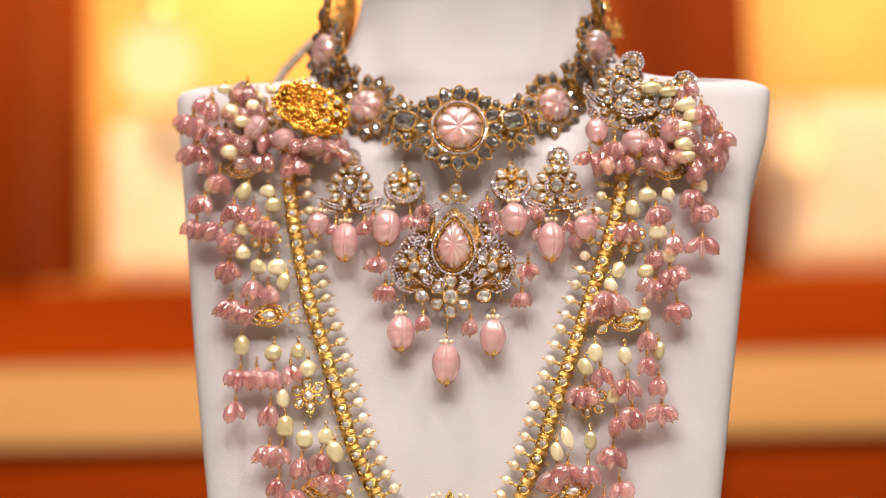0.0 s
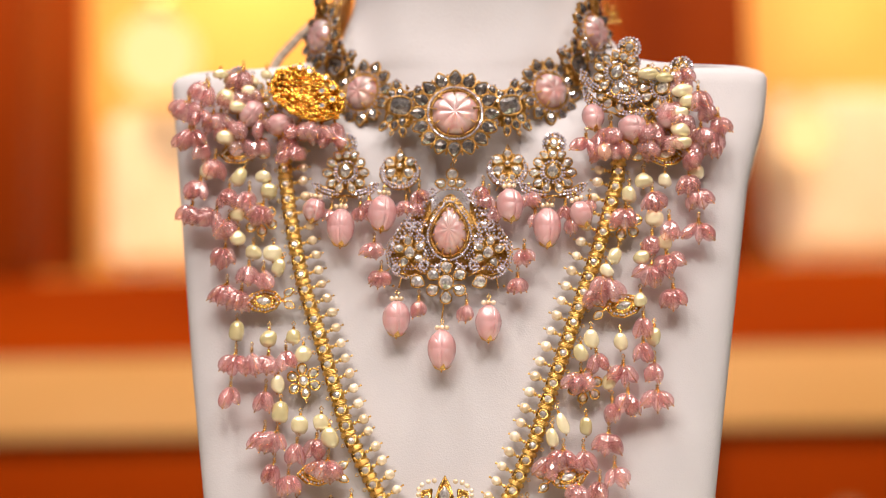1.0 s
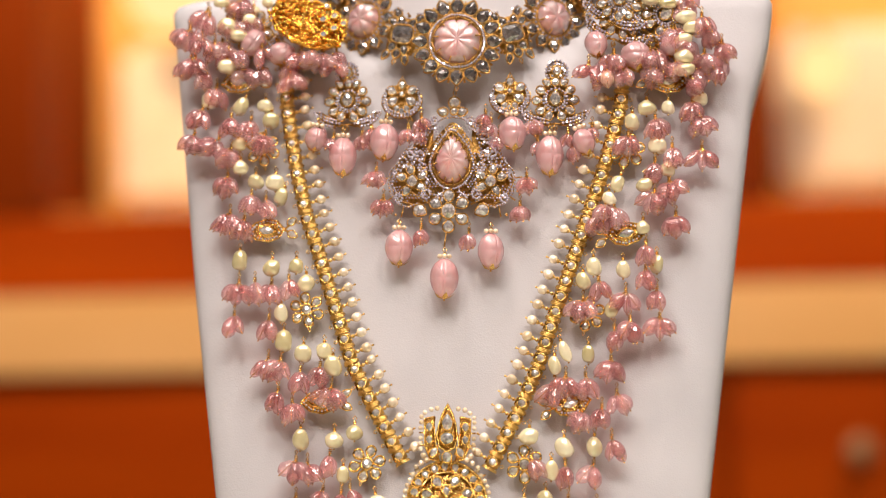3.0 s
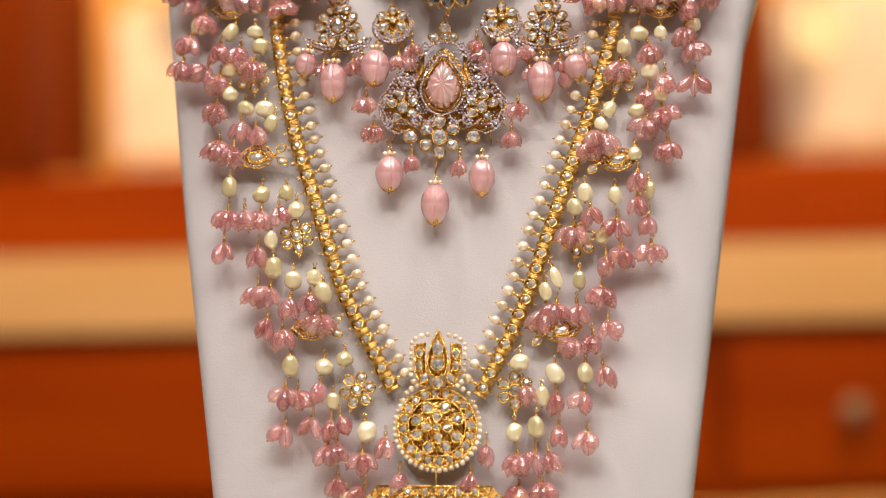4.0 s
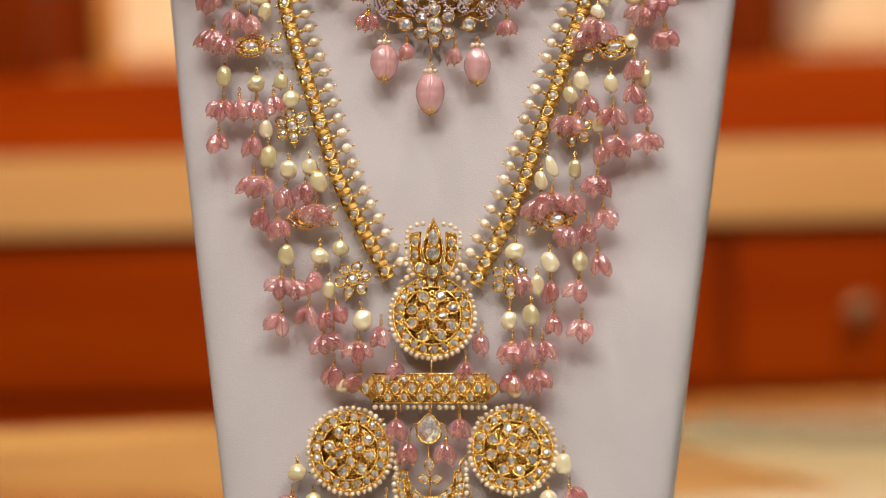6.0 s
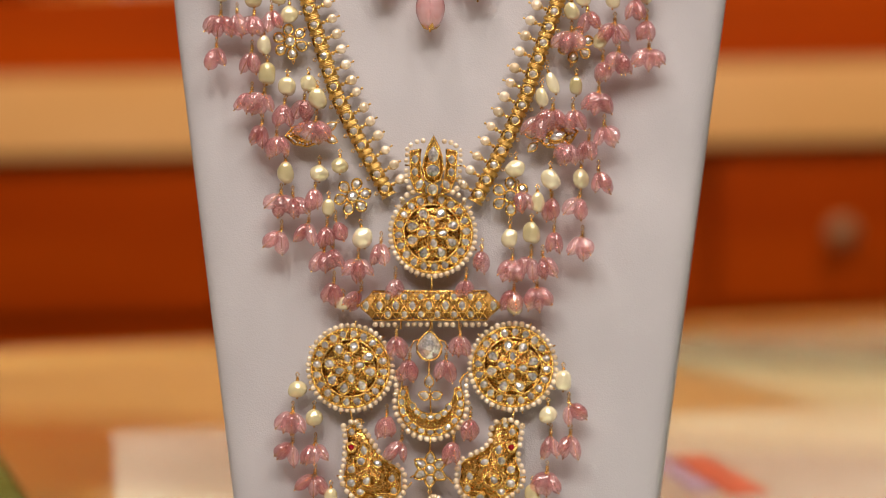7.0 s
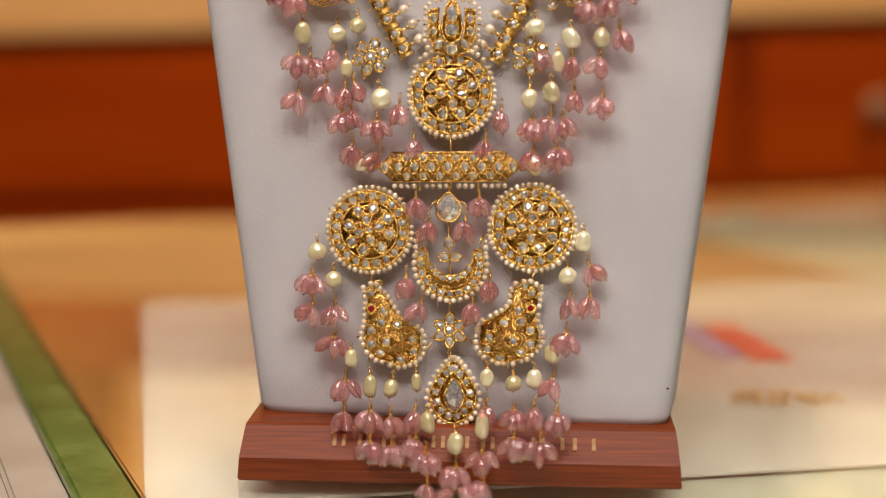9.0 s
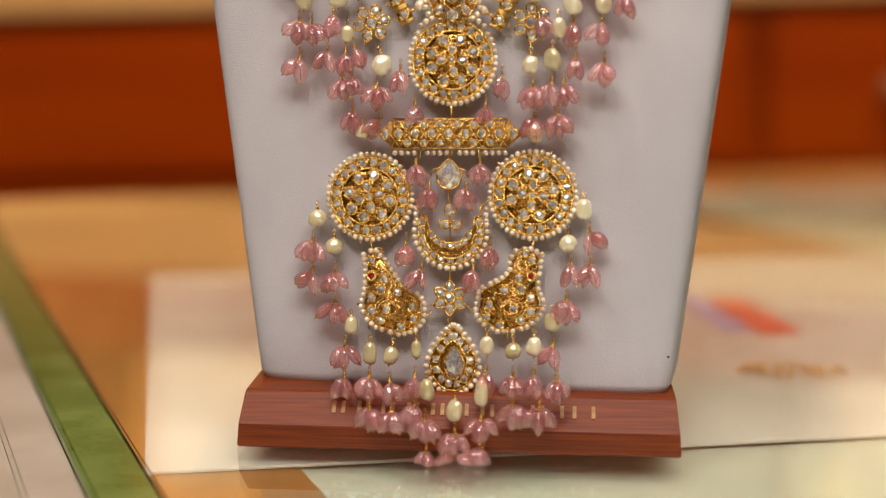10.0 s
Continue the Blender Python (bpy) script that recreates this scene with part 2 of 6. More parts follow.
def showcase():
    def s(name, *a, mat=BROWN, label="", bevel=0.002):
        return slab(name, *a, mat, case, bevel, label, SKEW)
    s("body", -0.11, 1.3, -0.42, 0.89, -0.93, -0.16)
    s("tray_bed", -0.128, 1.28, -0.40, 0.87, -0.155, -0.0205, mat=BED, label="pale lined display bed")
    # added brown sheets where the glass top mirrors the red-orange cabinet
    s("tan_board", -0.126, 0.55, 0.04, 0.86, -0.0200, -0.0190, mat=REFLECTED, label="brown veneer display board", bevel=0.0002)
    s("tan_strip", -0.126, -0.06, -0.2, 0.0385, -0.0200, -0.0190, mat=REFLECTED, label="brown veneer edge strip", bevel=0.0002)
    s("back_rail", -0.12, 1.3, 0.90, 0.93, -0.155, -0.012, mat=NICHE, label="tan rear rail")
    s("side_wall", -0.150, -0.133, -0.42, 0.88, -0.155, -0.012, mat=BROWN)
    s("top_glass", -0.131, 1.3, -0.45, 0.93, -0.010, 0.0, mat=GLASS, label="clear glass top", bevel=0.001).visible_shadow = False
    s("edge_strip", -0.158, -0.1325, -0.45, 0.93, -0.010, 0.001, mat=GREEN, label="polished green glass edge", bevel=0.002)


showcase()


def leaflet(name, x, y, sx, sy, rot, mat, label, z=-0.0188, h=0.0015):
    ob = slab(name, -sx / 2, sx / 2, -sy / 2, sy / 2, 0, h, mat, None, 0.0004, "", Matrix.Translation((x, y, z)) @ Matrix.Rotation(radians(rot), 4, "Z"))
    return tagged(ob, label, "paper" if mat is PAPER else "card")


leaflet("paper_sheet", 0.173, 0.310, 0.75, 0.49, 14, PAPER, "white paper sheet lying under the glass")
leaflet("red_card", 0.183, 0.338, 0.026, 0.110, 12, RED, "glossy red card lying on a white paper sheet", -0.0170)
leaflet("blue_card", 0.157, 0.345, 0.018, 0.110, 12, BLUE, "blue printed card beside the red card", -0.0170)


def loose_chain():
    """A small heap of gold chain on the sheet."""
    bm = bmesh.new()
    r = random.Random(3)
    for i in range(34):
        a = i * 0.83
        p = (0.034 * math.cos(a) * (0.4 + i / 60) + r.uniform(-0.004, 0.004), 0.012 * math.sin(a) * (0.4 + i / 60), 0.003)
        bmesh.ops.create_uvsphere(bm, u_segments=8, v_segments=5, radius=0.0021, matrix=Matrix.Translation(p))
    ob = piece("gold_chain", done(bm, "gold_chain", BRASS), None, Matrix.Translation((0.181, 0.181, -0.0170)))
    tagged(ob, "small heap of gold chain on the white paper", "chain")


loose_chain()
side = empty("side_counter", SKEW @ Vector((-0.5, 0.2, -0.95)), "cream laminate counter beside the glass showcase", "counter")
slab("body", -0.9, -0.188, -0.45, 0.86, -0.93, -0.02, BROWN, side, 0.004, "", SKEW)
slab("top", -0.9, -0.183, -0.46, 0.88, -0.018, -0.002, STONE, side, 0.003, "pale cream top", SKEW)
slab("metal_trim", -0.1826, -0.1584, -0.45, 0.9, -0.02, -0.003, STONE, side, 0.002, "pale stone edge trim", SKEW)

# ---- bust and its base, turned a little, leaning back ----
YAW = Matrix.Translation((0.006, 0, 0)) @ Matrix.Rotation(radians(-4.6), 4, "Z") @ Matrix.Translation((-0.006, 0, 0))


def face(x, z):
    """Depth of the plane in which the jewellery lies, in metres."""
    return 0.0055 + 0.09 * z - 0.08 * x


bust = empty("display_bust", (0.006, 0.04, 0), "white leather necklace display bust on a red-brown wooden base", "display bust")


def section(hw, hd, k, n=44):
    """A rounded rectangle (k high) or an ellipse (k = 2), front half first, evenly sampled across."""
    pts = []
    for side in (-1, 1):
        for i in range(n):
            u = side * -math.sin(math.pi * ((i + 0.5) / n - 0.5))
            pts.append((hw * u, side * hd * (1 - abs(u) ** k) ** (1 / k)))
    return pts


def torso():
    rows = [(0.0225, -0.004, 10), (0.0235, -0.001, 10), (0.027, 0.0, 10)]
    rows += [(0.027 + i * (0.335 - 0.027) / 16, 0.0, 10) for i in range(1, 17)]
    rows += [(0.335 + i * (0.397 - 0.335) / 16, 0.0, 10) for i in range(1, 17)]
    rows += [(0.4015, -0.0004, 10), (0.4042, -0.0018, 9), (0.4058, -0.0045, 8)]
    secs = [(z, 0.0942 + 0.1203 * (z - 0.025) + d, 0.024 + 0.016 * (z / 0.4) + d * 0.6, n, d * 0.6) for z, d, n in rows]
    secs += [(*q, 0.0) for q in ((0.4066, 0.133, 0.036, 6), (0.4075, 0.114, 0.036, 5), (0.409, 0.098, 0.038, 4), (0.4115, 0.083, 0.041, 3.2), (0.416, 0.0725, 0.050, 2.6),
             (0.425, 0.066, 0.054, 2.2), (0.44, 0.0625, 0.055, 2), (0.46, 0.0612, 0.055, 2), (0.50, 0.060, 0.055, 2), (0.55, 0.060, 0.055, 2), (0.585, 0.061, 0.055, 2), (0.59, 0.055, 0.05, 2))]
    bm = bmesh.new()
    rings = []
    for z, hw, hd, k, d in secs:
        # above 0.44 the neck leans forward, a shape chosen to shade its front
        cy = 0.0115 + 0.09 * min(z, 0.44) - 0.42 * max(0, z - 0.44) + hd - d
        ring = []
        for px, py in section(hw, hd, k):
            grow = (0.003 if py > 0 else 0.0) + (0.0005 + 0.029 * z - 0.0028 * max(0.0, min(1.0, (z - 0.26) / 0.12)) if px < 0 else -0.001 + 0.0045 * max(0.0, min(1.0, (z - 0.35) / 0.03)))
            if k > 5:
                px *= 1 + grow / hw
            x, y = 0.006 + px, cy + py
            # the chest falls back into the round of the neck above the neckline
            dx = min(abs(x - 0.004), 0.052)
            drum = 0.101 - math.sqrt(0.0622 ** 2 - dx ** 2)
            line = 0.372 + 0.82 * (0.066 - math.sqrt(max(0.066 ** 2 - dx ** 2, 0))) - 0.012
            f = max(0.0, min(1.0, (z - line) / 0.010)) * max(0.0, min(1.0, (0.082 - abs(x - 0.004)) / 0.022))
            if py < 0 and k > 3.5 and drum > y:
                y += (drum - y) * f * f * (3 - 2 * f)
            if py < 0 and 0.388 < z < 0.432:
                g = max(0.0, min(1.0, (0.078 - abs(x - 0.004)) / 0.026)) * min(1.0, (z - 0.388) / 0.010) * min(1.0, (0.432 - z) / 0.008)
                y += (max(0.0115 + 0.09 * z, drum) - y) * g
            ring.append(bm.verts.new(YAW @ Vector((x, y, z))))
        rings.append(ring)
    n = len(rings[0])
    for a, b in zip(rings, rings[1:]):
        for i in range(n):
            bm.faces.new((a[i], a[(i + 1) % n], b[(i + 1) % n], b[i]))
    bm.faces.new(rings[0][::-1])
    bm.faces.new(rings[-1])
    soft = [v for v in bm.verts if 0.370 < v.co.z < 0.448 and abs(v.co.x - 0.004) < 0.105]
    for _ in range(7):
        bmesh.ops.smooth_vert(bm, verts=soft, factor=0.5, use_axis_x=True, use_axis_y=True, use_axis_z=True)
    piece("torso", done(bm, "torso", LEATHER), bust, None, "white grained leather torso and neck")


torso()


def base():
    square = Matrix.Translation((0.0065, 0.0, 0)) @ Matrix.Rotation(radians(-0.7), 4, "Z") @ Matrix.Translation((-0.0065, 0.001, 0))
    prof = [(-0.011, 0.0), (-0.012, 0.001), (-0.012, 0.0107), (-0.0112, 0.0117), (-0.0005, 0.0228), (0.001, 0.0235), (0.098, 0.0235), (0.1, 0.022), (0.1, 0.0)]
    bm = bmesh.new()
    ends = []
    for x, cut in ((-0.092, -1), (0.104, 1)):
        ends.append([[bm.verts.new(square @ Vector((x - cut * e - cut * 0.09 * z, y, z))) for y, z in prof] for e in ((0.0, 0.0012) if cut > 0 else (0.0012, 0.0))])
    loops = [ends[0][1], ends[1][0]]
    for v in ends[0][0] + ends[1][1]:
        bm.verts.remove(v)
    a, b = loops
    for i in range(len(prof)):
        j = (i + 1) % len(prof)
        bm.faces.new((a[i], a[j], b[j], b[i]))
    bm.faces.new(a)
    bm.faces.new(b[::-1])
    es = [e for e in bm.edges if (e.verts[0] in a) == (e.verts[1] in a)]
    bmesh.ops.bevel(bm, geom=es, offset=0.0006, segments=2, affect="EDGES", clamp_overlap=True)
    plinth = piece("wooden_base", done(bm, "wooden_base", WOOD, False), bust, None, "red-brown lacquered wooden base")
    inlay = vary(material("gold_inlay", (0.4, 0.2, 0.05), 0.5), (0.30, 0.14, 0.03), (0.46, 0.24, 0.07), 300, stretch=(0.3, 1, 1))
    tilt = math.atan2(0.0103, 0.0107)
    for k, (x, w) in enumerate(((-0.047, 0.008), (-0.036, 0.007), (-0.025, 0.008), (-0.014, 0.007), (-0.003, 0.008), (0.008, 0.007), (0.019, 0.008), (0.030, 0.007),
                                (0.041, 0.008), (0.0545, 0.0105), (0.0655, 0.003))):
        for dx in ((-0.26, 0.26) if w > 0.004 else (0,)):
            me = done(box(0.0017, 0.0062, 0.0004, 0.0001), "inlay_bar", inlay, False)
            piece("inlay_bar", me, plinth, square @ Matrix.Translation((x + dx * w, -0.0058, 0.0178)) @ Matrix.Rotation(tilt, 4, "X"), "engraved gold bar" if k == 0 else "")


base()
piece("pin_mark", done(box(0.0011, 0.0006, 0.0009, 0.0002), "pin_mark", material("black_pin", (0.02, 0.02, 0.03), 0.5)), bust, Matrix.Translation((0.0985, 0.0075, 0.0405)), "tiny dark pin mark")

# ---- jewellery materials (object space of these pieces is in millimetres) ----
GOLD = vary(material("yellow_gold", (0.85, 0.55, 0.14), 0.2, 1.0), (0.77, 0.45, 0.11), (0.92, 0.63, 0.21), 0.5, bump=0.3, bump_scale=1.1, distance=0.2, rough=(0.14, 0.3))
ANTIQUE = vary(material("antique_gold", (0.62, 0.38, 0.1), 0.28, 1.0), (0.40, 0.21, 0.05), (0.70, 0.40, 0.115), 0.6, bump=0.35, bump_scale=1.6, distance=0.2)
POLKI = vary(material("uncut_diamond", (0.62, 0.62, 0.63), 0.04, 0.65, coat=1.0, coat_rough=0.01), (0.42, 0.40, 0.39), (0.97, 0.94, 0.92), 0.8, island=True)
SMOKY = vary(material("smoky_diamond", (0.3, 0.3, 0.29), 0.04, 0.7, coat=1.0, coat_rough=0.01), (0.13, 0.118, 0.112), (0.38, 0.35, 0.335), 0.5, island=True)
PAVE = material("pave_diamonds", (0.72, 0.66, 0.72), 0.05, 0.5, coat=1.0, coat_rough=0.02)
PINK = vary(material("pink_tourmaline", (0.95, 0.42, 0.47), 0.0, trans=0.58, ior=1.45), (1.0, 0.43, 0.43), (1.0, 0.73, 0.71), 0.35, island=True)
QUARTZ = vary(material("carved_rose_quartz", (0.95, 0.45, 0.48), 0.12, trans=0.35, ior=1.4, coat=0.6, coat_rough=0.04, sss=0.3), (1.0, 0.52, 0.53), (1.0, 0.76, 0.75), 0.2)
PEARL = vary(material("cream_pearl", (0.9, 0.82, 0.62), 0.2, 0.25, coat=1.0, coat_rough=0.04), (0.84, 0.63, 0.39), (0.95, 0.80, 0.58), 0.25, island=True)
KESHI = vary(material("golden_green_pearl", (0.86, 0.76, 0.42), 0.22, 0.3, coat=1.0, coat_rough=0.03), (0.88, 0.76, 0.40), (0.99, 0.92, 0.68), 0.16, island=True)
RUBY = material("ruby", (0.35, 0.01, 0.02), 0.05, coat=1.0)
for _m in (PINK, QUARTZ):
    _b = _m.node_tree.nodes["Principled BSDF"]
    _b.inputs["Subsurface Radius"].default_value = (1.0, 0.4, 0.4)
    _b.inputs["Subsurface Scale"].default_value = 0.002

def see_through(mat, colour, share):
    """Clear tinted glass: part of the light goes straight through and tints what lies behind."""
    nt = mat.node_tree
    out = next(n for n in nt.nodes if n.type == "OUTPUT_MATERIAL")
    clear, mix = nt.nodes.new("ShaderNodeBsdfTransparent"), nt.nodes.new("ShaderNodeMixShader")
    clear.inputs["Color"].default_value = (*colour, 1)
    mix.inputs["Fac"].default_value = share
    nt.links.new(nt.nodes["Principled BSDF"].outputs[0], mix.inputs[1])
    nt.links.new(clear.outputs[0], mix.inputs[2])
    gloss, fr, top = nt.nodes.new("ShaderNodeBsdfGlossy"), nt.nodes.new("ShaderNodeLayerWeight"), nt.nodes.new("ShaderNodeMixShader")
    gloss.inputs["Roughness"].default_value = 0.03
    fr.inputs["Blend"].default_value = 0.2
    edge = nt.nodes.new("ShaderNodeMath")
    edge.operation = "MULTIPLY_ADD"
    edge.inputs[1].default_value, edge.inputs[2].default_value = 0.35, 0.09
    nt.links.new(fr.outputs["Facing"], edge.inputs[0])
    nt.links.new(edge.outputs[0], top.inputs["Fac"])
    nt.links.new(mix.outputs[0], top.inputs[1])
    nt.links.new(gloss.outputs[0], top.inputs[2])
    nt.links.new(top.outputs[0], out.inputs["Surface"])


see_through(PINK, (1.0, 0.80, 0.81), 0.56)
see_through(QUARTZ, (1.0, 0.84, 0.85), 0.28)
for _m in (PEARL, KESHI):
    _m.node_tree.nodes["Principled BSDF"].inputs["Coat IOR"].default_value = 1.9

rnd = random.Random(7)
MM = Matrix.Diagonal((0.001, 0.001, 0.001, 1))
FACING = Matrix.Rotation(radians(-4.6), 4, "Z") @ Matrix.Rotation(radians(90 - 5), 4, "X")


def on(x, z, out=0.0, rot=0.0, size=1.0, tip=0.0):
    """World matrix of a piece on the bust's front, in millimetres; out: towards the viewer, rot: anticlockwise."""
    return (Matrix.Translation((x / 1000, face(x / 1000, z / 1000) - out / 1000, z / 1000)) @ FACING
            @ Matrix.Rotation(radians(rot), 4, "Z") @ Matrix.Rotation(radians(tip), 4, "X") @ Matrix.Scale(size, 4) @ MM)


def outline(shape, a, b, n=14):
    """Half-width a and half-height b of a stone's edge."""
    pts = []
    for i in range(n):
        t = 2 * math.pi * i / n
        c, s = math.cos(t), math.sin(t)
        if shape == "pear":
            k = 1.0 - 0.36 * (s + 0.15) if s > -0.15 else 1.0
            pts.append((a * c * max(k, 0.0) * (1 - 0.25 * max(s, 0) ** 3), b * s))
        elif shape == "leaf":
            pts.append((a * c * (1 - 0.55 * abs(s) ** 3), b * s))
        elif shape == "cushion":
            pts.append((a * math.copysign(abs(c) ** 0.6, c), b * math.copysign(abs(s) ** 0.6, s)))
        else:
            pts.append((a * c, b * s))
    return pts


STONES = {}


def stone_mesh(shape, a, b, mat, height=None):
    """A rose-cut stone: girdle, tilted facets and an off-centre crown."""
    key = (shape, round(a, 1), round(b, 1), mat.name, rnd.randrange(3))
    if key not in STONES:
        h = height or 0.42 * min(a, b) + 0.25
        bm = bmesh.new()
        n = 10
        g = [bm.verts.new((x, y, 0)) for x, y in outline(shape, a, b, n)]
        low = [bm.verts.new((x * 0.9, y * 0.9, -0.7)) for x, y in outline(shape, a, b, n)]
        ox, oy = rnd.uniform(-0.12, 0.12) * a, rnd.uniform(-0.12, 0.12) * b
        m = [bm.verts.new((ox + x * 0.55 * rnd.uniform(0.8, 1.15), oy + y * 0.55 * rnd.uniform(0.8, 1.15), h * rnd.uniform(0.75, 1.0))) for x, y in outline(shape, a, b, n)[::2]]
        top = bm.verts.new((ox, oy, h * 1.15))
        k = len(m)
        for i in range(n):
            bm.faces.new((low[i], low[(i + 1) % n], g[(i + 1) % n], g[i]))
        for i in range(k):
            j = (i + 1) % k
            bm.faces.new((g[2 * i], g[2 * i + 1], m[i]))
            bm.faces.new((g[2 * i + 1], m[j], m[i]))
            bm.faces.new((g[2 * i + 1], g[(2 * i + 2) % n], m[j]))
            bm.faces.new((m[i], m[j], top))
        STONES[key] = done(bm, "stone", mat, smooth=False)
    return STONES[key]


def ball(bm, p, r, u=8, v=5, sq=(1, 1, 1)):
    bmesh.ops.create_uvsphere(bm, u_segments=u, v_segments=v, radius=1, matrix=Matrix.Translation(p) @ Matrix.Diagonal((r * sq[0], r * sq[1], r * sq[2], 1)))


def shaped(name, mat, fn, u=16, v=10):
    bm = bmesh.new()
    bmesh.ops.create_uvsphere(bm, u_segments=u, v_segments=v, radius=1)
    for q in bm.verts:
        q.co = fn(q.co.copy())
    return done(bm, name, mat)


def baroque(seed, amount):
    def f(p):
        q = p * (1 + amount * noise.noise(p * 0.9 + Vector((seed * 7.3, 1.7, seed))))
        q.x *= 1 - 0.10 * p.y * (seed % 2)
        return q
    return f


def ribbed(p):
    a = math.atan2(p.z, p.x)
    k = 1 - 0.17 * (1 - abs(math.sin(a * 8)) ** 0.5) * math.sqrt(max(0.0, 1 - p.y * p.y))
    return Vector((p.x * k * (1 + 0.05 * p.y), p.y, p.z * k))


SEED_PEARL = [shaped("seed_pearl", PEARL, baroque(s, 0.12), 8, 6) for s in range(3)]
ROUND_PEARL = [shaped("pearl", PEARL, baroque(s, 0.14), 14, 10) for s in range(3)]
BAROQUE_PEARL = [shaped("baroque_pearl", KESHI, baroque(s, 0.26), 20, 14) for s in range(5)]
def tumbled(s):
    """A tumbled bead: fuller below, with a few shallow uneven faces."""
    def f(p):
        k = 1 + 0.22 * noise.noise(p * 1.5 + Vector((s * 3.1, 5.2, s)))
        return Vector((p.x * k * (1.08 - 0.12 * p.y), p.y * (0.97 + 0.03 * s), p.z * k * (0.85 + 0.05 * s)))
    return f


BEADS = [shaped("pink_bead", PINK, tumbled(s), 12, 8) for s in range(4)]
for _b in BEADS:
    for _p in _b.polygons:
        _p.use_smooth = _p.index % 4 != 0
MELON = shaped("melon_bead", QUARTZ, ribbed, 96, 16)


def grain_row(bm, pts, r, step):
    """Round set stones along a line of points."""
    for (x0, y0), (x1, y1) in zip(pts, pts[1:]):
        d = math.hypot(x1 - x0, y1 - y0)
        n = max(1, round(d / step))
        for i in range(n):
            t = i / n
            turn = Euler((rnd.uniform(0, 6), rnd.uniform(0, 6), rnd.uniform(0, 6))).to_matrix().to_4x4()
            place = Matrix.Translation((x0 + (x1 - x0) * t + rnd.uniform(-0.12, 0.12), y0 + (y1 - y0) * t + rnd.uniform(-0.12, 0.12), rnd.uniform(0.35, 0.7)))
            bmesh.ops.create_icosphere(bm, subdivisions=1, radius=r * rnd.uniform(0.9, 1.15), matrix=place @ turn)


def arc(cx, cy, r, a0, a1, n=12, ry=None):
    return [(cx + r * math.cos(radians(a0 + (a1 - a0) * i / n)), cy + (ry or r) * math.sin(radians(a0 + (a1 - a0) * i / n))) for i in range(n + 1)]


class Ornament:
    """A gold piece in millimetres about its middle, with stones and pearls set into it."""

    def __init__(self, name, thing, m, label="", gold=GOLD):
        self.name, self.thing, self.m, self.label, self.gold = name, thing, m, label, gold
        self.bm, self.pv, self.kids = bmesh.new(), bmesh.new(), []

    def wire(self, pts, r=0.45, z=0.0, closed=False):
        tube([(p[0], p[1], p[2] if len(p) > 2 else z) for p in pts], r, 5, self.bm, closed)

    def ring(self, x, y, r, w=0.45, z=0.0, n=24, ry=None):
        self.wire(arc(x, y, r, 0, 360, n, ry)[:-1], w, z, True)

    def collar(self, shape, x, y, a, b, rot, w=0.38, z=0.0, deep=True):
        c, s = math.cos(radians(rot)), math.sin(radians(rot))
        pts = [(x + px * c - py * s, y + px * s + py * c) for px, py in outline(shape, a + w * 0.7, b + w * 0.7, 14)]
        self.wire(pts, w, z, True)
        if deep:
            lo, hi = [[self.bm.verts.new((px, py, zz)) for px, py in pts] for zz in (z - 1.6, z)]
            for i in range(14):
                self.bm.faces.new((lo[i], lo[(i + 1) % 14], hi[(i + 1) % 14], hi[i]))
            self.bm.faces.new(lo[::-1])

    def stone(self, shape, x, y, a, b=None, rot=0.0, mat=None, z=0.0, w=0.38, name="stone"):
        b = b or a
        self.collar(shape, x, y, a, b, rot, w, z)
        self.kids.append((name, stone_mesh(shape, a, b, mat or POLKI), Matrix.Translation((x, y, z)) @ Matrix.Rotation(radians(rot), 4, "Z")))

    def pearl(self, x, y, r, z=0.0, meshes=None):
        k = Matrix.Rotation(rnd.uniform(0, 6), 4, "Y") @ Matrix.Diagonal((r, r * rnd.uniform(0.95, 1.1), r, 1))
        self.kids.append(("seed_pearl", rnd.choice(meshes or SEED_PEARL), Matrix.Translation((x, y, z)) @ k))

    def pearls(self, pts, r, z=0.0):
        for p in pts:
            self.pearl(p[0] + rnd.uniform(-0.2, 0.2), p[1] + rnd.uniform(-0.2, 0.2), r * rnd.uniform(0.9, 1.1), z)

    def kid(self, name, mesh, m):
        self.kids.append((name, mesh, m))

    def plate(self, pts, z0=-1.8, z1=-1.2):
        lo, hi = [[self.bm.verts.new((p[0], p[1], z)) for p in pts] for z in (z0, z1)]
        n = len(pts)
        for i in range(n):
            self.bm.faces.new((lo[i], lo[(i + 1) % n], hi[(i + 1) % n], hi[i]))
        self.bm.faces.new(lo[::-1])
        self.bm.faces.new(hi)

    def pave(self, pts, r=0.55, step=1.0):
        grain_row(self.pv, pts, r * 1.08, step * 1.28)
        if (pts[0][0] - pts[-1][0], pts[0][1] - pts[-1][1]) != (0, 0) or len(pts) > 2:
            self.wire([(p[0], p[1], -0.2) for p in pts], r * 0.8)

    def finish(self):
        ob = piece(self.name, done(self.bm, self.name, self.gold), self.thing, self.m, self.label)
        if len(self.pv.verts):
            piece("pave_band", done(self.pv, "pave_band", PAVE, False), ob, self.m, "rows of small white diamonds")
        else:
            self.pv.free()
        for name, mesh, k in self.kids:
            piece(name, mesh, ob, self.m @ k)
        return ob


def coil(bm, x, y, z, h, r=0.75):
    """Wrapped wire above a bead."""
    for i in range(3):
        tube([(x + r * math.cos(a), y + h * (i / 3), z + r * math.sin(a)) for a in (0, 1.05, 2.09, 3.14, 4.19, 5.24)], 0.3, 4, bm, True)


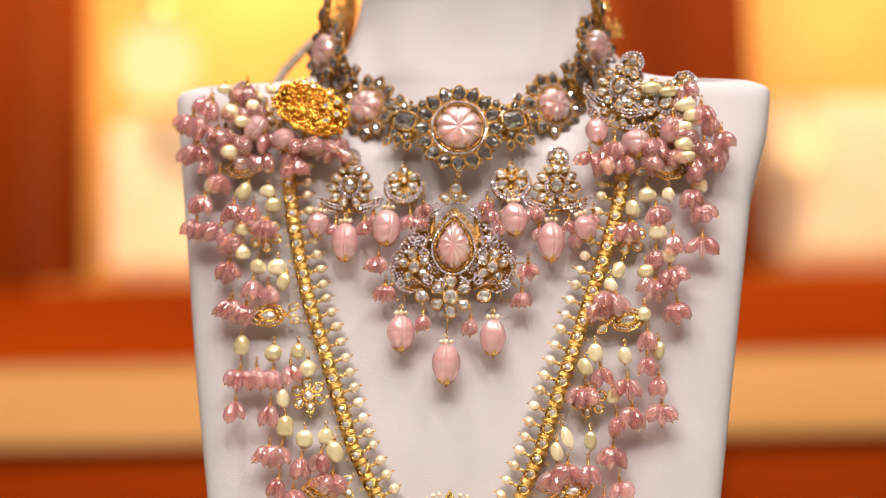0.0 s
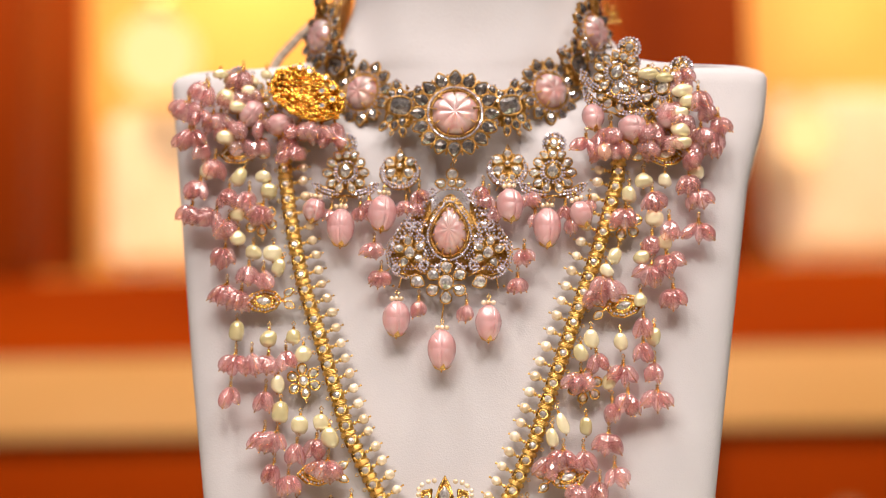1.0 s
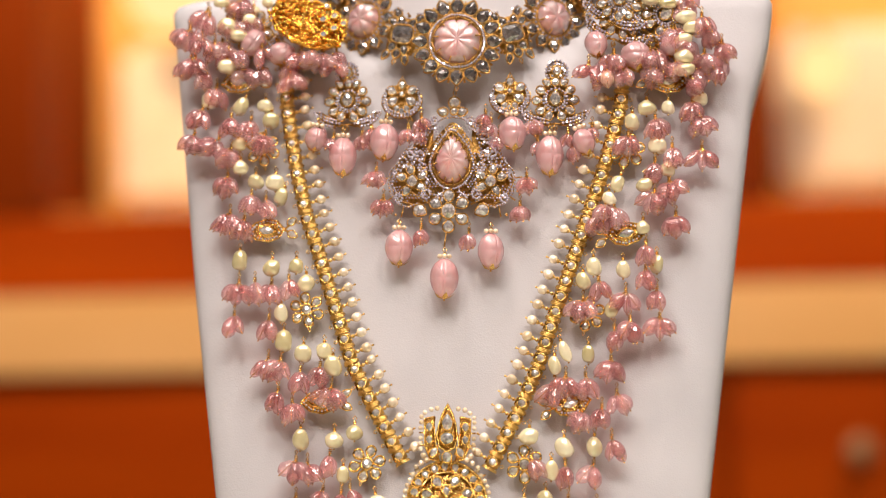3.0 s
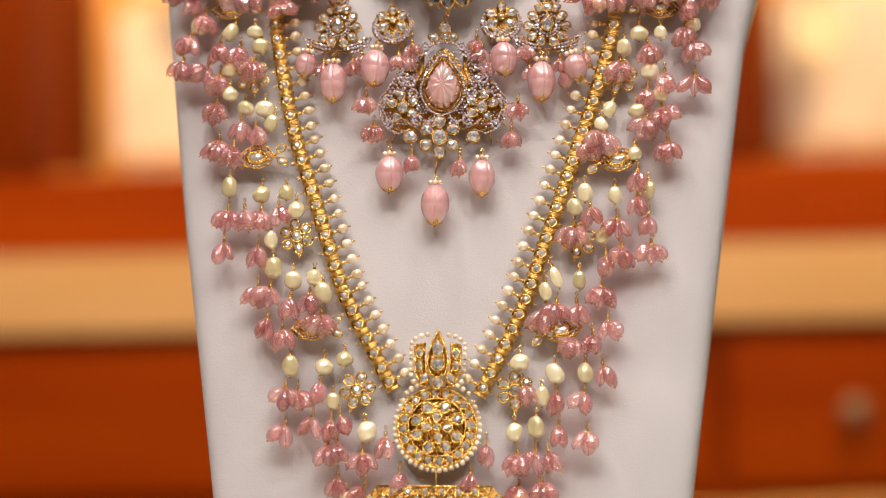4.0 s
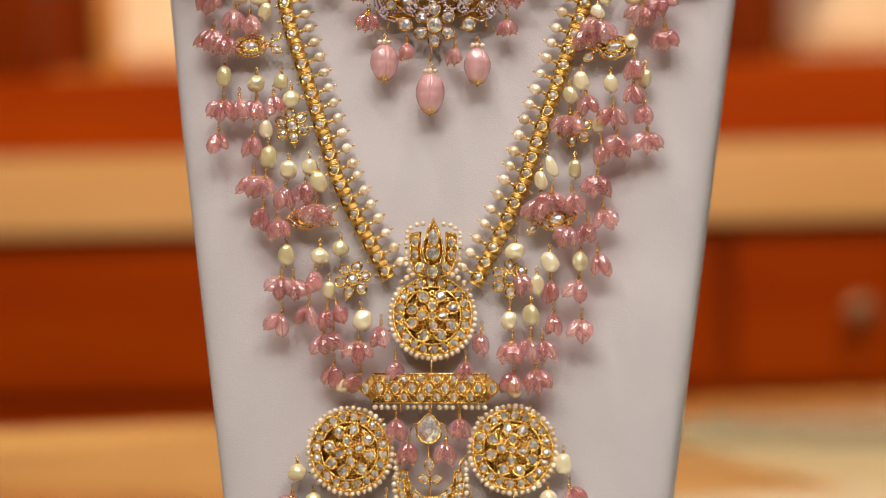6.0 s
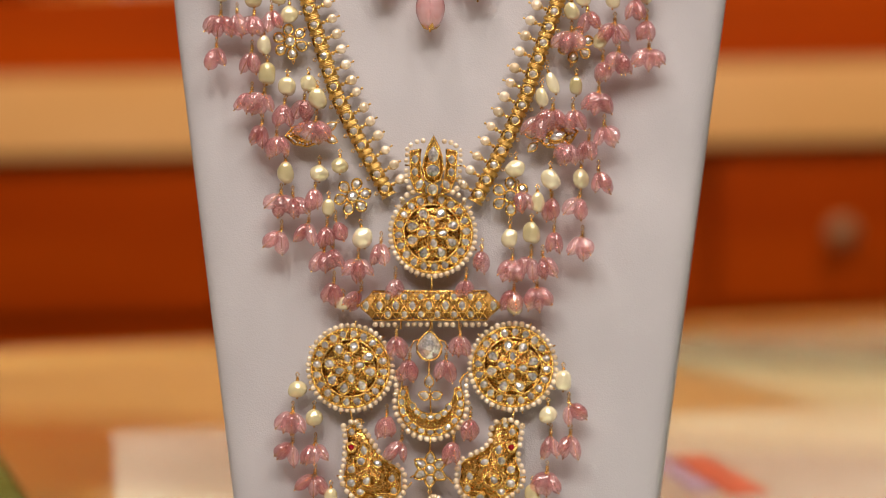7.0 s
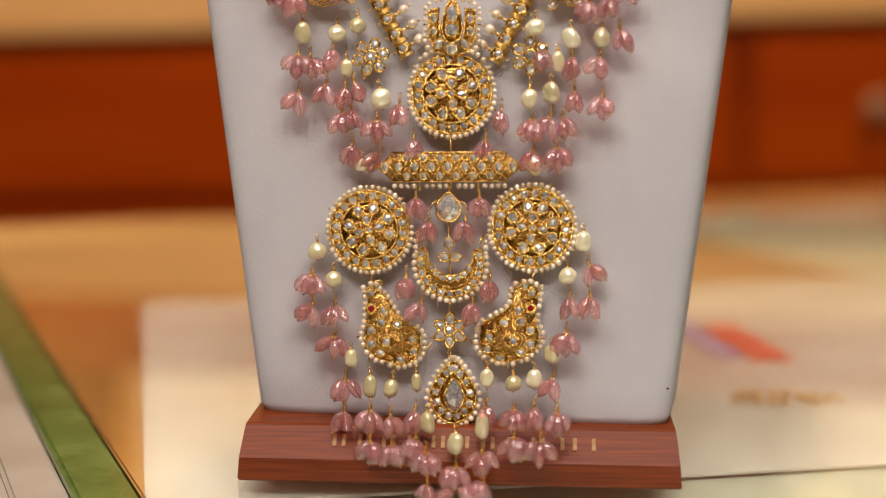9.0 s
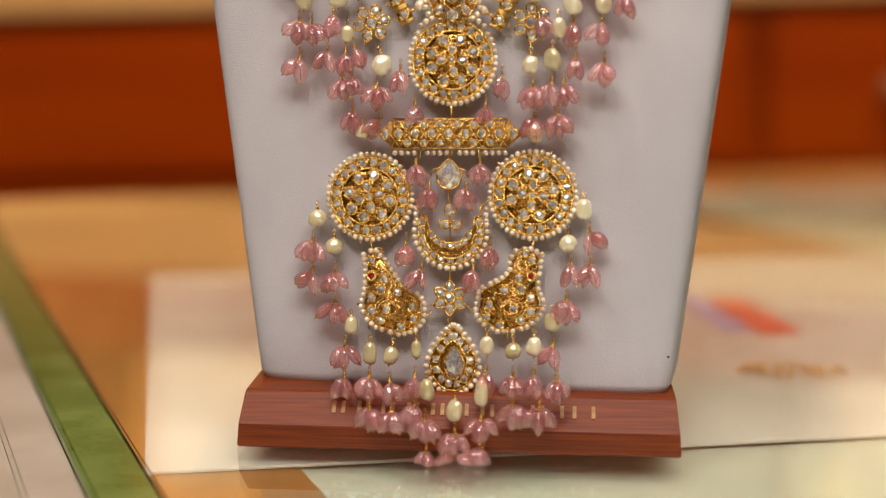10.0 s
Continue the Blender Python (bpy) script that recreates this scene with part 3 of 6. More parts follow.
def tassel(thing, x, z, angles, out=1.5, size=1.0):
    """A fan of pink beads on gold pins under one knot."""
    m = on(x, z, out, 0, 1, 0)
    bm = bmesh.new()
    coil(bm, 0, -0.4, 0, 2.6)
    tube([(0, 2.0, 0), (0.7, 3.2, 0.4), (0, 4.2, 0.2), (-0.7, 3.2, 0)], 0.28, 4, bm, True)
    kids = []
    lo, hi = min(angles) - 12, max(angles) + 12
    angles = tuple(angles) + tuple(rnd.uniform(lo, hi) for _ in range(1 if len(angles) < 3 else 2))
    for k, a in enumerate(angles):
        a *= 0.8
        L, W = 4.75 * size * rnd.uniform(0.9, 1.12), 2.75 * size * rnd.uniform(0.85, 1.2)
        lift = rnd.uniform(-12, 24)
        r = Matrix.Rotation(radians(a), 4, "Z") @ Matrix.Rotation(radians(-lift), 4, "X")
        mid = r @ Vector((0, -L - 1.6, 0)) + Vector((0, 0, (k % 2) * 1.6))
        tipp, root = mid + r @ Vector((0, -L - 0.25, 0)), mid + r @ Vector((0, L, 0))
        tube([(0, 0.2, 0), root, tipp], 0.25, 4, bm)
        ball(bm, tipp, 0.42, 6, 4)
        ball(bm, root, 0.45, 6, 4)
        kids.append((rnd.choice(BEADS), Matrix.Translation(mid) @ r @ Matrix.Rotation(rnd.uniform(0, 6), 4, "Y") @ Matrix.Diagonal((W, L, W, 1))))
    ob = piece("tassel", done(bm, "tassel", GOLD), thing, m)
    for me, k in kids:
        piece("pink_bead", me, ob, m @ k)


def drop_pearl(thing, x, z, a, b, rot=0.0, out=1.0, hook=True):
    """A baroque pearl on a wired loop."""
    m = on(x, z, out, rot)
    bm = bmesh.new()
    coil(bm, 0, b - 0.2, 0, 1.6, 0.6)
    if hook:
        tube([(0, b + 1.2, 0), (0.9, b + 2.4, 0), (0, b + 3.5, 0), (-0.9, b + 2.4, 0)], 0.28, 4, bm, True)
    ball(bm, (0, -b - 0.2, 0), 0.5, 6, 4)
    ob = piece("pearl_drop", done(bm, "pearl_drop", GOLD), thing, m)
    piece("baroque_pearl", rnd.choice(BAROQUE_PEARL), ob, m @ Matrix.Rotation(rnd.uniform(-0.5, 0.5), 4, "Y") @ Matrix.Diagonal((a * 1.15, b, a, 1)))


def melon(thing, x, z, a, b, rot=0.0, out=3.0, pearls=True):
    """A ribbed rose-quartz bead with a gold star cap, seed pearls above."""
    m = on(x, z, out, rot)
    bm = bmesh.new()
    for i in range(5):
        t = 2 * math.pi * i / 5
        c, s = math.cos(t), math.sin(t)
        q = [bm.verts.new(v) for v in ((0, -b - 0.6, 0), (a * 0.46 * math.cos(t - 0.5), -b * 0.93 - 0.2, a * 0.46 * math.sin(t - 0.5)),
                                       (a * 0.78 * c, -b * 0.74, a * 0.78 * s), (a * 0.46 * math.cos(t + 0.5), -b * 0.93 - 0.2, a * 0.46 * math.sin(t + 0.5)))]
        bm.faces.new(q)
    ball(bm, (0, -b - 0.8, 0), 0.55, 6, 4)
    coil(bm, 0, b + 0.6, 0, 2.5)
    tube([(0, b + 2.6, 0), (0.9, b + 3.8, 0.3), (0, b + 5.0, 0), (-0.9, b + 3.8, 0)], 0.3, 4, bm, True)
    ob = piece("bead_drop", done(bm, "bead_drop", GOLD), thing, m)
    piece("melon_bead", MELON, ob, m @ Matrix.Rotation(rnd.uniform(0, 1), 4, "Y") @ Matrix.Diagonal((a, b, a * 0.9, 1)), "translucent ribbed rose-quartz bead")
    if pearls:
        for px in (-2.2, 0, 2.2):
            piece("seed_pearl", rnd.choice(SEED_PEARL), ob, m @ Matrix.Translation((px, b + 0.9, 1.4 - abs(px) * 0.3)) @ Matrix.Scale(1.25, 4))


def flower(thing, x, z, rp, a, n=6, rot=0.0, out=0.5):
    o = Ornament("flower_motif", thing, on(x, z, out, rot), "", GOLD)
    o.stone("round", 0, 0, a * 1.05, a * 1.05, 10, z=0.5, w=0.6)
    for i in range(n):
        t = 90 + 360 * i / n
        o.stone("pear", rp * math.cos(radians(t)), rp * math.sin(radians(t)), a * 0.9, a * 1.05, t + 90, w=0.55)
    o.wire([(0, -rp - a, 0), (0.6, -rp - a - 1.6, 0), (0, -rp - a - 3, 0), (-0.6, -rp - a - 1.6, 0)], 0.28, 0, True)
    o.finish()


def fish(thing, x, z, rot=0.0, mirror=1, out=1.0, size=1.0):
    """A leaf-bodied motif with a pavé border and a two-lobed tail."""
    o = Ornament("leaf_motif", thing, on(x, z, out, rot, size))
    body = [(mirror * px, py) for px, py in ((-10, 0.5), (-6, 4.2), (0, 5.8), (5, 4.2), (8, 0.5), (5, -3.6), (0, -5), (-6, -3.6))]
    o.plate(body, -1.6, -0.2)
    o.wire([(p[0] * 0.55, p[1] * 0.55) for p in body], 0.9, 0.0, True)
    o.wire(body, 0.5, -0.3, True)
    o.pave([(p[0] * 0.82, p[1] * 0.8) for p in body + body[:1]], 0.5, 1.3)
    o.stone("leaf", mirror * -0.6, 0.3, 1.9, 3.6, 80 * mirror, z=0.6)
    for py in (3.6, -2.6):
        o.stone("pear", mirror * 11.5, py, 1.6, 2.3, -mirror * (60 if py > 0 else 120))
    o.wire([(mirror * 7.5, 0, -0.6), (mirror * 10, 1.8, -0.6), (mirror * 11, 3, -0.6)], 0.6)
    o.wire([(mirror * 7.5, 0, -0.6), (mirror * 10, -1.2, -0.6), (mirror * 11, -2.2, -0.6)], 0.6)
    o.finish()


# ---- long necklace: gold links, tassels, medallions ----
haar = empty("long_necklace", (0, 0.02, 0.37), "long gold necklace with uncut diamonds, pearls and pink tassels", "necklace")
choker = empty("choker", (0.004, 0.1, 0.42), "smoky diamond choker with carved pink stones and hanging pendants", "choker")


LINK = vary(material("olive_gold", (0.7, 0.45, 0.12), 0.3, 1.0), (0.68, 0.42, 0.11), (0.88, 0.60, 0.20), 0.4, bump=0.12, bump_scale=1.5, distance=0.15, rough=(0.2, 0.36))


def link_mesh(side):
    """One square link with ribbed ends, and the pin that carries its pearl."""
    bm = box(6.4, 5.4, 3.4, 0.7)
    for y in (-3.65, -2.95, 2.95, 3.65):
        w = 3.6 if abs(y) > 3 else 3.3
        tube([(-w, y, 0.0), (-w * 0.8, y, 1.5), (0, y, 1.9), (w * 0.8, y, 1.5), (w, y, 0.0)], 0.36, 5, bm)
    tube([(2.1 * math.cos(a * 0.63), 2.1 * math.sin(a * 0.63), 1.75) for a in range(10)], 0.42, 5, bm, True)
    tube([(side * 2.6, 0, 0), (side * 6.2, 0.3, 0.2)], 0.42, 5, bm)
    ball(bm, (side * 4.2, 0.1, 0.1), 0.95)
    ball(bm, (side * 6.2, 0.3, 0.2), 1.15, sq=(0.7, 1, 1))
    tube([(side * 10.6, 0.6, 0.2), (side * 11.9, 0.7, 0.2)], 0.3, 4, bm)
    ball(bm, (side * 11.9, 0.7, 0.2), 0.6, 6, 4)
    tube([(-side * 3.2, 0, 0.2), (-side * 4.6, 0.8, 0.2), (-side * 5.4, 0, 0.2), (-side * 4.6, -0.8, 0.2)], 0.3, 4, bm, True)
    return done(bm, "gold_link", LINK)


def chain(pts, side):
    mesh = link_mesh(side)
    pts = [Vector((x, z)) for x, z in pts]
    step, carry = 7.35, 2.0
    for a, b in zip(pts, pts[1:]):
        d = (b - a).length
        while carry < d:
            p = a.lerp(b, carry / d)
            rot = math.degrees(math.atan2(b.y - a.y, b.x - a.x)) + 90
            m = on(p.x, p.y, -1.5, rot + rnd.uniform(-2, 2))
            ob = piece("gold_link", mesh, haar, m)
            piece("stone", stone_mesh("round", 1.7, 1.7, POLKI), ob, m @ Matrix.Translation((0, 0, 1.75)))
            r = rnd.uniform(2.2, 2.6)
            piece("pearl", rnd.choice(ROUND_PEARL), ob, m @ Matrix.Translation((side * (8.6 + rnd.uniform(-0.3, 0.3)), 0.5, 0.2)) @ Matrix.Rotation(rnd.uniform(0, 3), 4, "Y") @ Matrix.Diagonal((r, r * 0.95, r, 1)))
            carry += step
        carry -= d


chain(((-77.6, 372), (-76.1, 350.1), (-73.7, 335), (-70.5, 318.8), (-66, 300), (-58.7, 278.9), (-50.7, 254.2), (-43.1, 231.1), (-33.5, 212.5), (-17.5, 184)), 1)
chain(((81.6, 370), (79.7, 350.5), (75.6, 334.5), (70.2, 315.9), (64.4, 298.9), (57.1, 276.8), (49.3, 253.7), (41.6, 229.5), (32.8, 209.5), (19.5, 183)), -1)


def medallion(x, z, ring_stones, top_gap, label, seed=0):
    """An openwork round: pearl border, a ring of pear stones, wired rosette inside."""
    o = Ornament("medallion", haar, on(x, z, 1.0, seed), label)
    o.ring(0, 0, 17.7, 0.62, 0, 40)
    o.ring(0, 0, 17.7, 0.6, -1.8, 40)
    o.ring(0, 0, 12.9, 0.55, 0.7, 32)
    for i in range(ring_stones):
        t = 360 * i / ring_stones + 4
        c, s = math.cos(radians(t)), math.sin(radians(t))
        o.stone("pear" if i % 3 else "round", 15.2 * c, 15.2 * s, 1.6, 1.85, t + 90 + rnd.uniform(-20, 20), z=0.1, w=0.5)
        h = t + 180 / ring_stones
        o.wire([(13 * math.cos(radians(h)), 13 * math.sin(radians(h)), 0.3), (17.4 * math.cos(radians(h)), 17.4 * math.sin(radians(h)), 0)], 0.42)
    o.stone("round", 0, 0, 1.2, z=1.6, w=0.6)
    for i in range(4):
        t = 90 * i + 4 + rnd.uniform(-5, 5)
        c, s = math.cos(radians(t)), math.sin(radians(t))
        o.stone("pear", 4.6 * c, 4.6 * s, 1.7, 2.2, t + 90, z=1.2, w=0.7)
        o.wire([(2.0 * c - 0.8 * s, 2.0 * s + 0.8 * c, 1.8), (4.4 * c - 2.4 * s, 4.4 * s + 2.4 * c, 1.5), (7.0 * c - 0.4 * s, 7.0 * s + 0.4 * c, 1.3),
                (4.4 * c + 2.4 * s, 4.4 * s - 2.4 * c, 1.5), (2.0 * c + 0.8 * s, 2.0 * s - 0.8 * c, 1.8)], 0.4)
    for i in range(8):
        t = 45 * i + 24 + rnd.uniform(-4, 4)
        c, s = math.cos(radians(t)), math.sin(radians(t))
        r = 9.4 + rnd.uniform(-0.3, 0.3)
        o.stone("pear", r * c, r * s, 2.0, 2.35, t + 90 + rnd.uniform(-20, 20), z=0.8, w=0.7)
        # a pointed gold petal holds each stone and runs into its neighbours
        o.wire([(r * c - 2.9 * s - 1.6 * c, r * s + 2.9 * c - 1.6 * s, 0.9), (r * c - 2.6 * s + 1.2 * c, r * s + 2.6 * c + 1.2 * s, 1.1), (12.4 * c, 12.4 * s, 0.8),
                (r * c + 2.6 * s + 1.2 * c, r * s - 2.6 * c + 1.2 * s, 1.1), (r * c + 2.9 * s - 1.6 * c, r * s - 2.9 * c - 1.6 * s, 0.9)], 0.44)
        o.wire([(5.0 * c, 5.0 * s, 1.2), (r * 0.75 * c, r * 0.75 * s, 1.2)], 0.42)
    o.plate(arc(0, 0, 17.4, 0, 360, 32)[:-1], -2.4, -1.0)
    o.plate(arc(0, 0, 12.6, 0, 360, 28)[:-1], -0.9, -0.2)
    n = 44
    for i in range(n):
        t = 90 + 360 * (i + 0.5) / n
        if abs((t - 90 + 180) % 360 - 180) > top_gap:
            o.pearl(19.2 * math.cos(radians(t)), 19.2 * math.sin(radians(t)), 1.22 * rnd.uniform(0.88, 1.12), -0.2)
    for t in (35, 75, 145, 200, 250, 290, 340):
        c, s = math.cos(radians(t)), math.sin(radians(t))
        o.wire([(17.6 * c, 17.6 * s, 0), (21.2 * c, 21.2 * s, 0)], 0.42)
    o.finish()


medallion(1.2, 170.0, 20, 38, "round openwork gold medallion below a crown")
medallion(-35.3, 109.1, 20, 3, "round openwork gold medallion with pearl border", 9)
medallion(37.5, 111.5, 20, 3, "", -7)


def crown():
    o = Ornament("crown_motif", haar, on(1.0, 170.0, 2.5, 0), "gold crown motif edged with seed pearls")
    o.stone("pear", 0, 35.3, 2.5, 3.6, 0, z=1.0)
    o.wire([(0, 43.5, 0.5), (-2.2, 38.8, 0.5), (-3.6, 34.2, 0.5), (-4.8, 29, 0.5), (-3.6, 24, 0.5), (0, 22, 0.5), (3.6, 24, 0.5), (4.8, 29, 0.5), (3.6, 34.2, 0.5), (2.2, 38.8, 0.5)], 0.65, 0, True)
    o.plate([(0, 43.5), (-2.2, 38.8), (-3.6, 34.2), (-4.8, 29), (-3.6, 24), (0, 22), (3.6, 24), (4.8, 29), (3.6, 34.2), (2.2, 38.8)], -1.6, -0.4)
    o.stone("round", 0, 28.0, 2.9, 2.6, 0, z=1.2)
    o.stone("round", 0, 19.6, 2.0, 2.4, 0, z=0.8)
    for s in (-1, 1):
        o.stone("leaf", s * 8.2, 33.0, 1.5, 2.0, -s * 5, z=0.4)
        o.stone("leaf", s * 8.2, 27.4, 1.4, 1.9, s * 4, z=0.4)
        o.stone("leaf", s * 6.0, 21.8, 1.5, 2.4, s * 32, z=0.4)
        o.wire([(s * 10.4, 36.6), (s * 10.2, 30), (s * 9.8, 24), (s * 7.5, 18.6), (s * 2, 17.2)], 0.55)
        o.wire([(s * 5.8, 37.6), (s * 6.0, 31), (s * 5.2, 25), (s * 3.4, 20.5)], 0.55)
        o.wire([(s * 5.8, 37.6), (s * 10.4, 36.6)], 0.5)
        for y in (30.2, 24.6):
            o.wire([(s * 5.8, y), (s * 12.8, y + 0.2)], 0.42)
        o.plate([(s * 10.2, 36.4), (s * 10, 26), (s * 8, 18.5), (s * 3, 17.5), (s * 5.2, 24), (s * 6, 37.2)], -1.6, -0.9)
        o.pearls([(s * 12.0, y) for y in (23, 25.4, 27.9, 32.6, 35.0, 37.4)], 1.05, 0)
        o.pearls([(s * 10.2, 39.4), (s * 7.6, 40.8), (s * 4.6, 41.2)], 1.15, 0)
        o.pearls([(s * 9.0, 18.4), (s * 11.6, 17), (s * 14.0, 15.2), (s * 10.6, 20.2)], 1.3, 0)
    o.finish()


crown()


def lattice_bar():
    o = Ornament("lattice_bar", haar, on(0.3, 137.9, 2.0, 1.2), "horizontal gold bar with a lattice of uncut diamonds")
    core = bmesh.new()
    revolve([(0, -31.6), (1.2, -31.4), (4.6, -27.4), (5.6, -26.6), (5.6, 26.6), (4.6, 27.4), (1.2, 31.4), (0, 31.6)], 20, core,
            Matrix.Rotation(radians(90), 4, "Y") @ Matrix.Diagonal((0.5, 1.0, 1, 1)))
    for y in (6.3, -6.3):
        o.wire([(-25.5, y), (25.5, y)], 0.62, 1.0)
    zz = lambda y: 3.1 * math.sqrt(max(0, 1 - (y / 6.0) ** 2)) + 0.3
    for i in range(7):
        x = -22.2 + i * 7.4
        for dy, y0 in ((0.0, 0.0),):
            o.stone("leaf", x, 0, 1.5, 2.1, 0, z=zz(0) + 0.2)
        for s in (-1, 1):
            o.stone("round", x + 3.7 if i < 6 else x - 0.0, s * 3.9, 1.35, 1.5, 0, z=zz(3.9) + 0.1) if i < 6 else None
            o.wire([(x - 3.7, s * 6.2, 0.9), (x - 1.9, s * 3.1, zz(3.1) + 0.3), (x, s * 0.1 + s * 2.7, zz(2.7) + 0.4), (x + 1.9, s * 3.1, zz(3.1) + 0.3), (x + 3.7, s * 6.2, 0.9)], 0.42)
            o.wire([(x - 3.7, 0, zz(0) + 0.1), (x - 2, s * 2.7, zz(2.7) + 0.2), (x, s * 6.0, 1.0), (x + 2, s * 2.7, zz(2.7) + 0.2), (x + 3.7, 0, zz(0) + 0.1)], 0.4)
    for s in (-1, 1):
        o.stone("leaf", s * 28.3, 0, 1.8, 2.3, 0, z=1.8)
        o.wire([(s * 31, 0, 0), (s * 36, 0.2, 0)], 0.45)
        ball(o.bm, (s * 32.6, 0, 0), 0.9)
    for i in range(18):
        if i not in (4, 9, 13):
            o.pearl(-24.5 + i * 2.9, -8.5, 1.2 * rnd.uniform(0.9, 1.1), 0)
    for x in (-13, 1, 13):
        o.wire([(x, -6.4, 0.4), (x, -10.6, 0.2)], 0.4)
    o.wire([(0.9, 6, 0), (0.9, 13, 0)], 0.45)
    piece("bar_core", done(core, "bar_core", ANTIQUE), o.finish(), o.m, "darker gold core of the bar")


lattice_bar()


def crescent():
    o = Ornament("crescent_pendant", haar, on(1.3, 94.6, 1.0, 0), "gold crescent pendant with seed pearls and a pear diamond")
    o.wire(arc(0, 0, 14.6, 150, 390, 30), 0.6, 0)
    o.wire(arc(0, 0, 12.0, 158, 382, 26), 0.5, 0.4)
    o.wire(arc(0, 5.5, 10.6, 172, 368, 22), 0.55, 0.3)
    o.plate(arc(0, 0, 14.5, 150, 390, 24) + arc(0, 5.5, 10.8, 368, 172, 20), -2.0, -1.4)
    for i in range(13):
        t = 162 + 216 * i / 12
        o.stone("round", 13.2 * math.cos(radians(t)), 13.2 * math.sin(radians(t)), 1.3, 1.5, t, z=0.5)
    for i in range(7):
        t = 205 + 130 * i / 6
        o.stone("leaf", 8.9 * math.cos(radians(t)), 1.6 + 8.2 * math.sin(radians(t)), 1.2, 1.7, t + 0, z=0.5)
    for i in range(16):
        t = 200 + 140 * i / 15
        o.wire(arc(10.8 * math.cos(radians(t)), 0.5 + 10.4 * math.sin(radians(t)), 0.8, t - 90, t + 90, 4), 0.3, 0.6)
    for i in range(20):
        t = 168 + 204 * i / 19
        o.pearl(16.4 * math.cos(radians(t)), 16.4 * math.sin(radians(t)), 1.35, 0)
    for s in (-1, 1):
        o.pearls([(s * 15.6, 5 + 2.6 * k) for k in range(3)], 1.3)
        o.wire([(s * 13.4, 6.4), (s * 13.0, 10), (s * 14.6, 13)], 0.6)
        o.wire([(s * 14.6, 13), (s * 16.4, 14)], 0.4)
    # chain of stones above, up to the bar
    o.stone("pear", -3.2, 3.2, 1.8, 2.3, 70, z=0.8)
    o.stone("pear", 2.6, 3.4, 1.8, 2.3, -70, z=0.8)
    o.stone("pear", -1.0, 9.6, 1.9, 2.6, 0, z=0.5)
    o.wire([(-1.2, 20, 0), (-1.2, 12, 0), (-0.4, 4, 0), (0, -6, 0)], 0.4)
    o.stone("pear", -1.2, 25.4, 5.6, 6.2, 0, z=0.6, w=0.55)
    for q in (-1, 1):
        o.wire([(q * 3.4 - 1.2, 28.4, 0), (q * 7 - 1.2, 27.4, 0), (q * 8.4 - 1.2, 24.4, 0)], 0.4)
    o.wire([(-1.2, 31.8, 0), (-0.6, 37, 0)], 0.4)
    o.wire([(0, -15, 0), (-0.2, -22, 0)], 0.4)
    o.finish()


crescent()


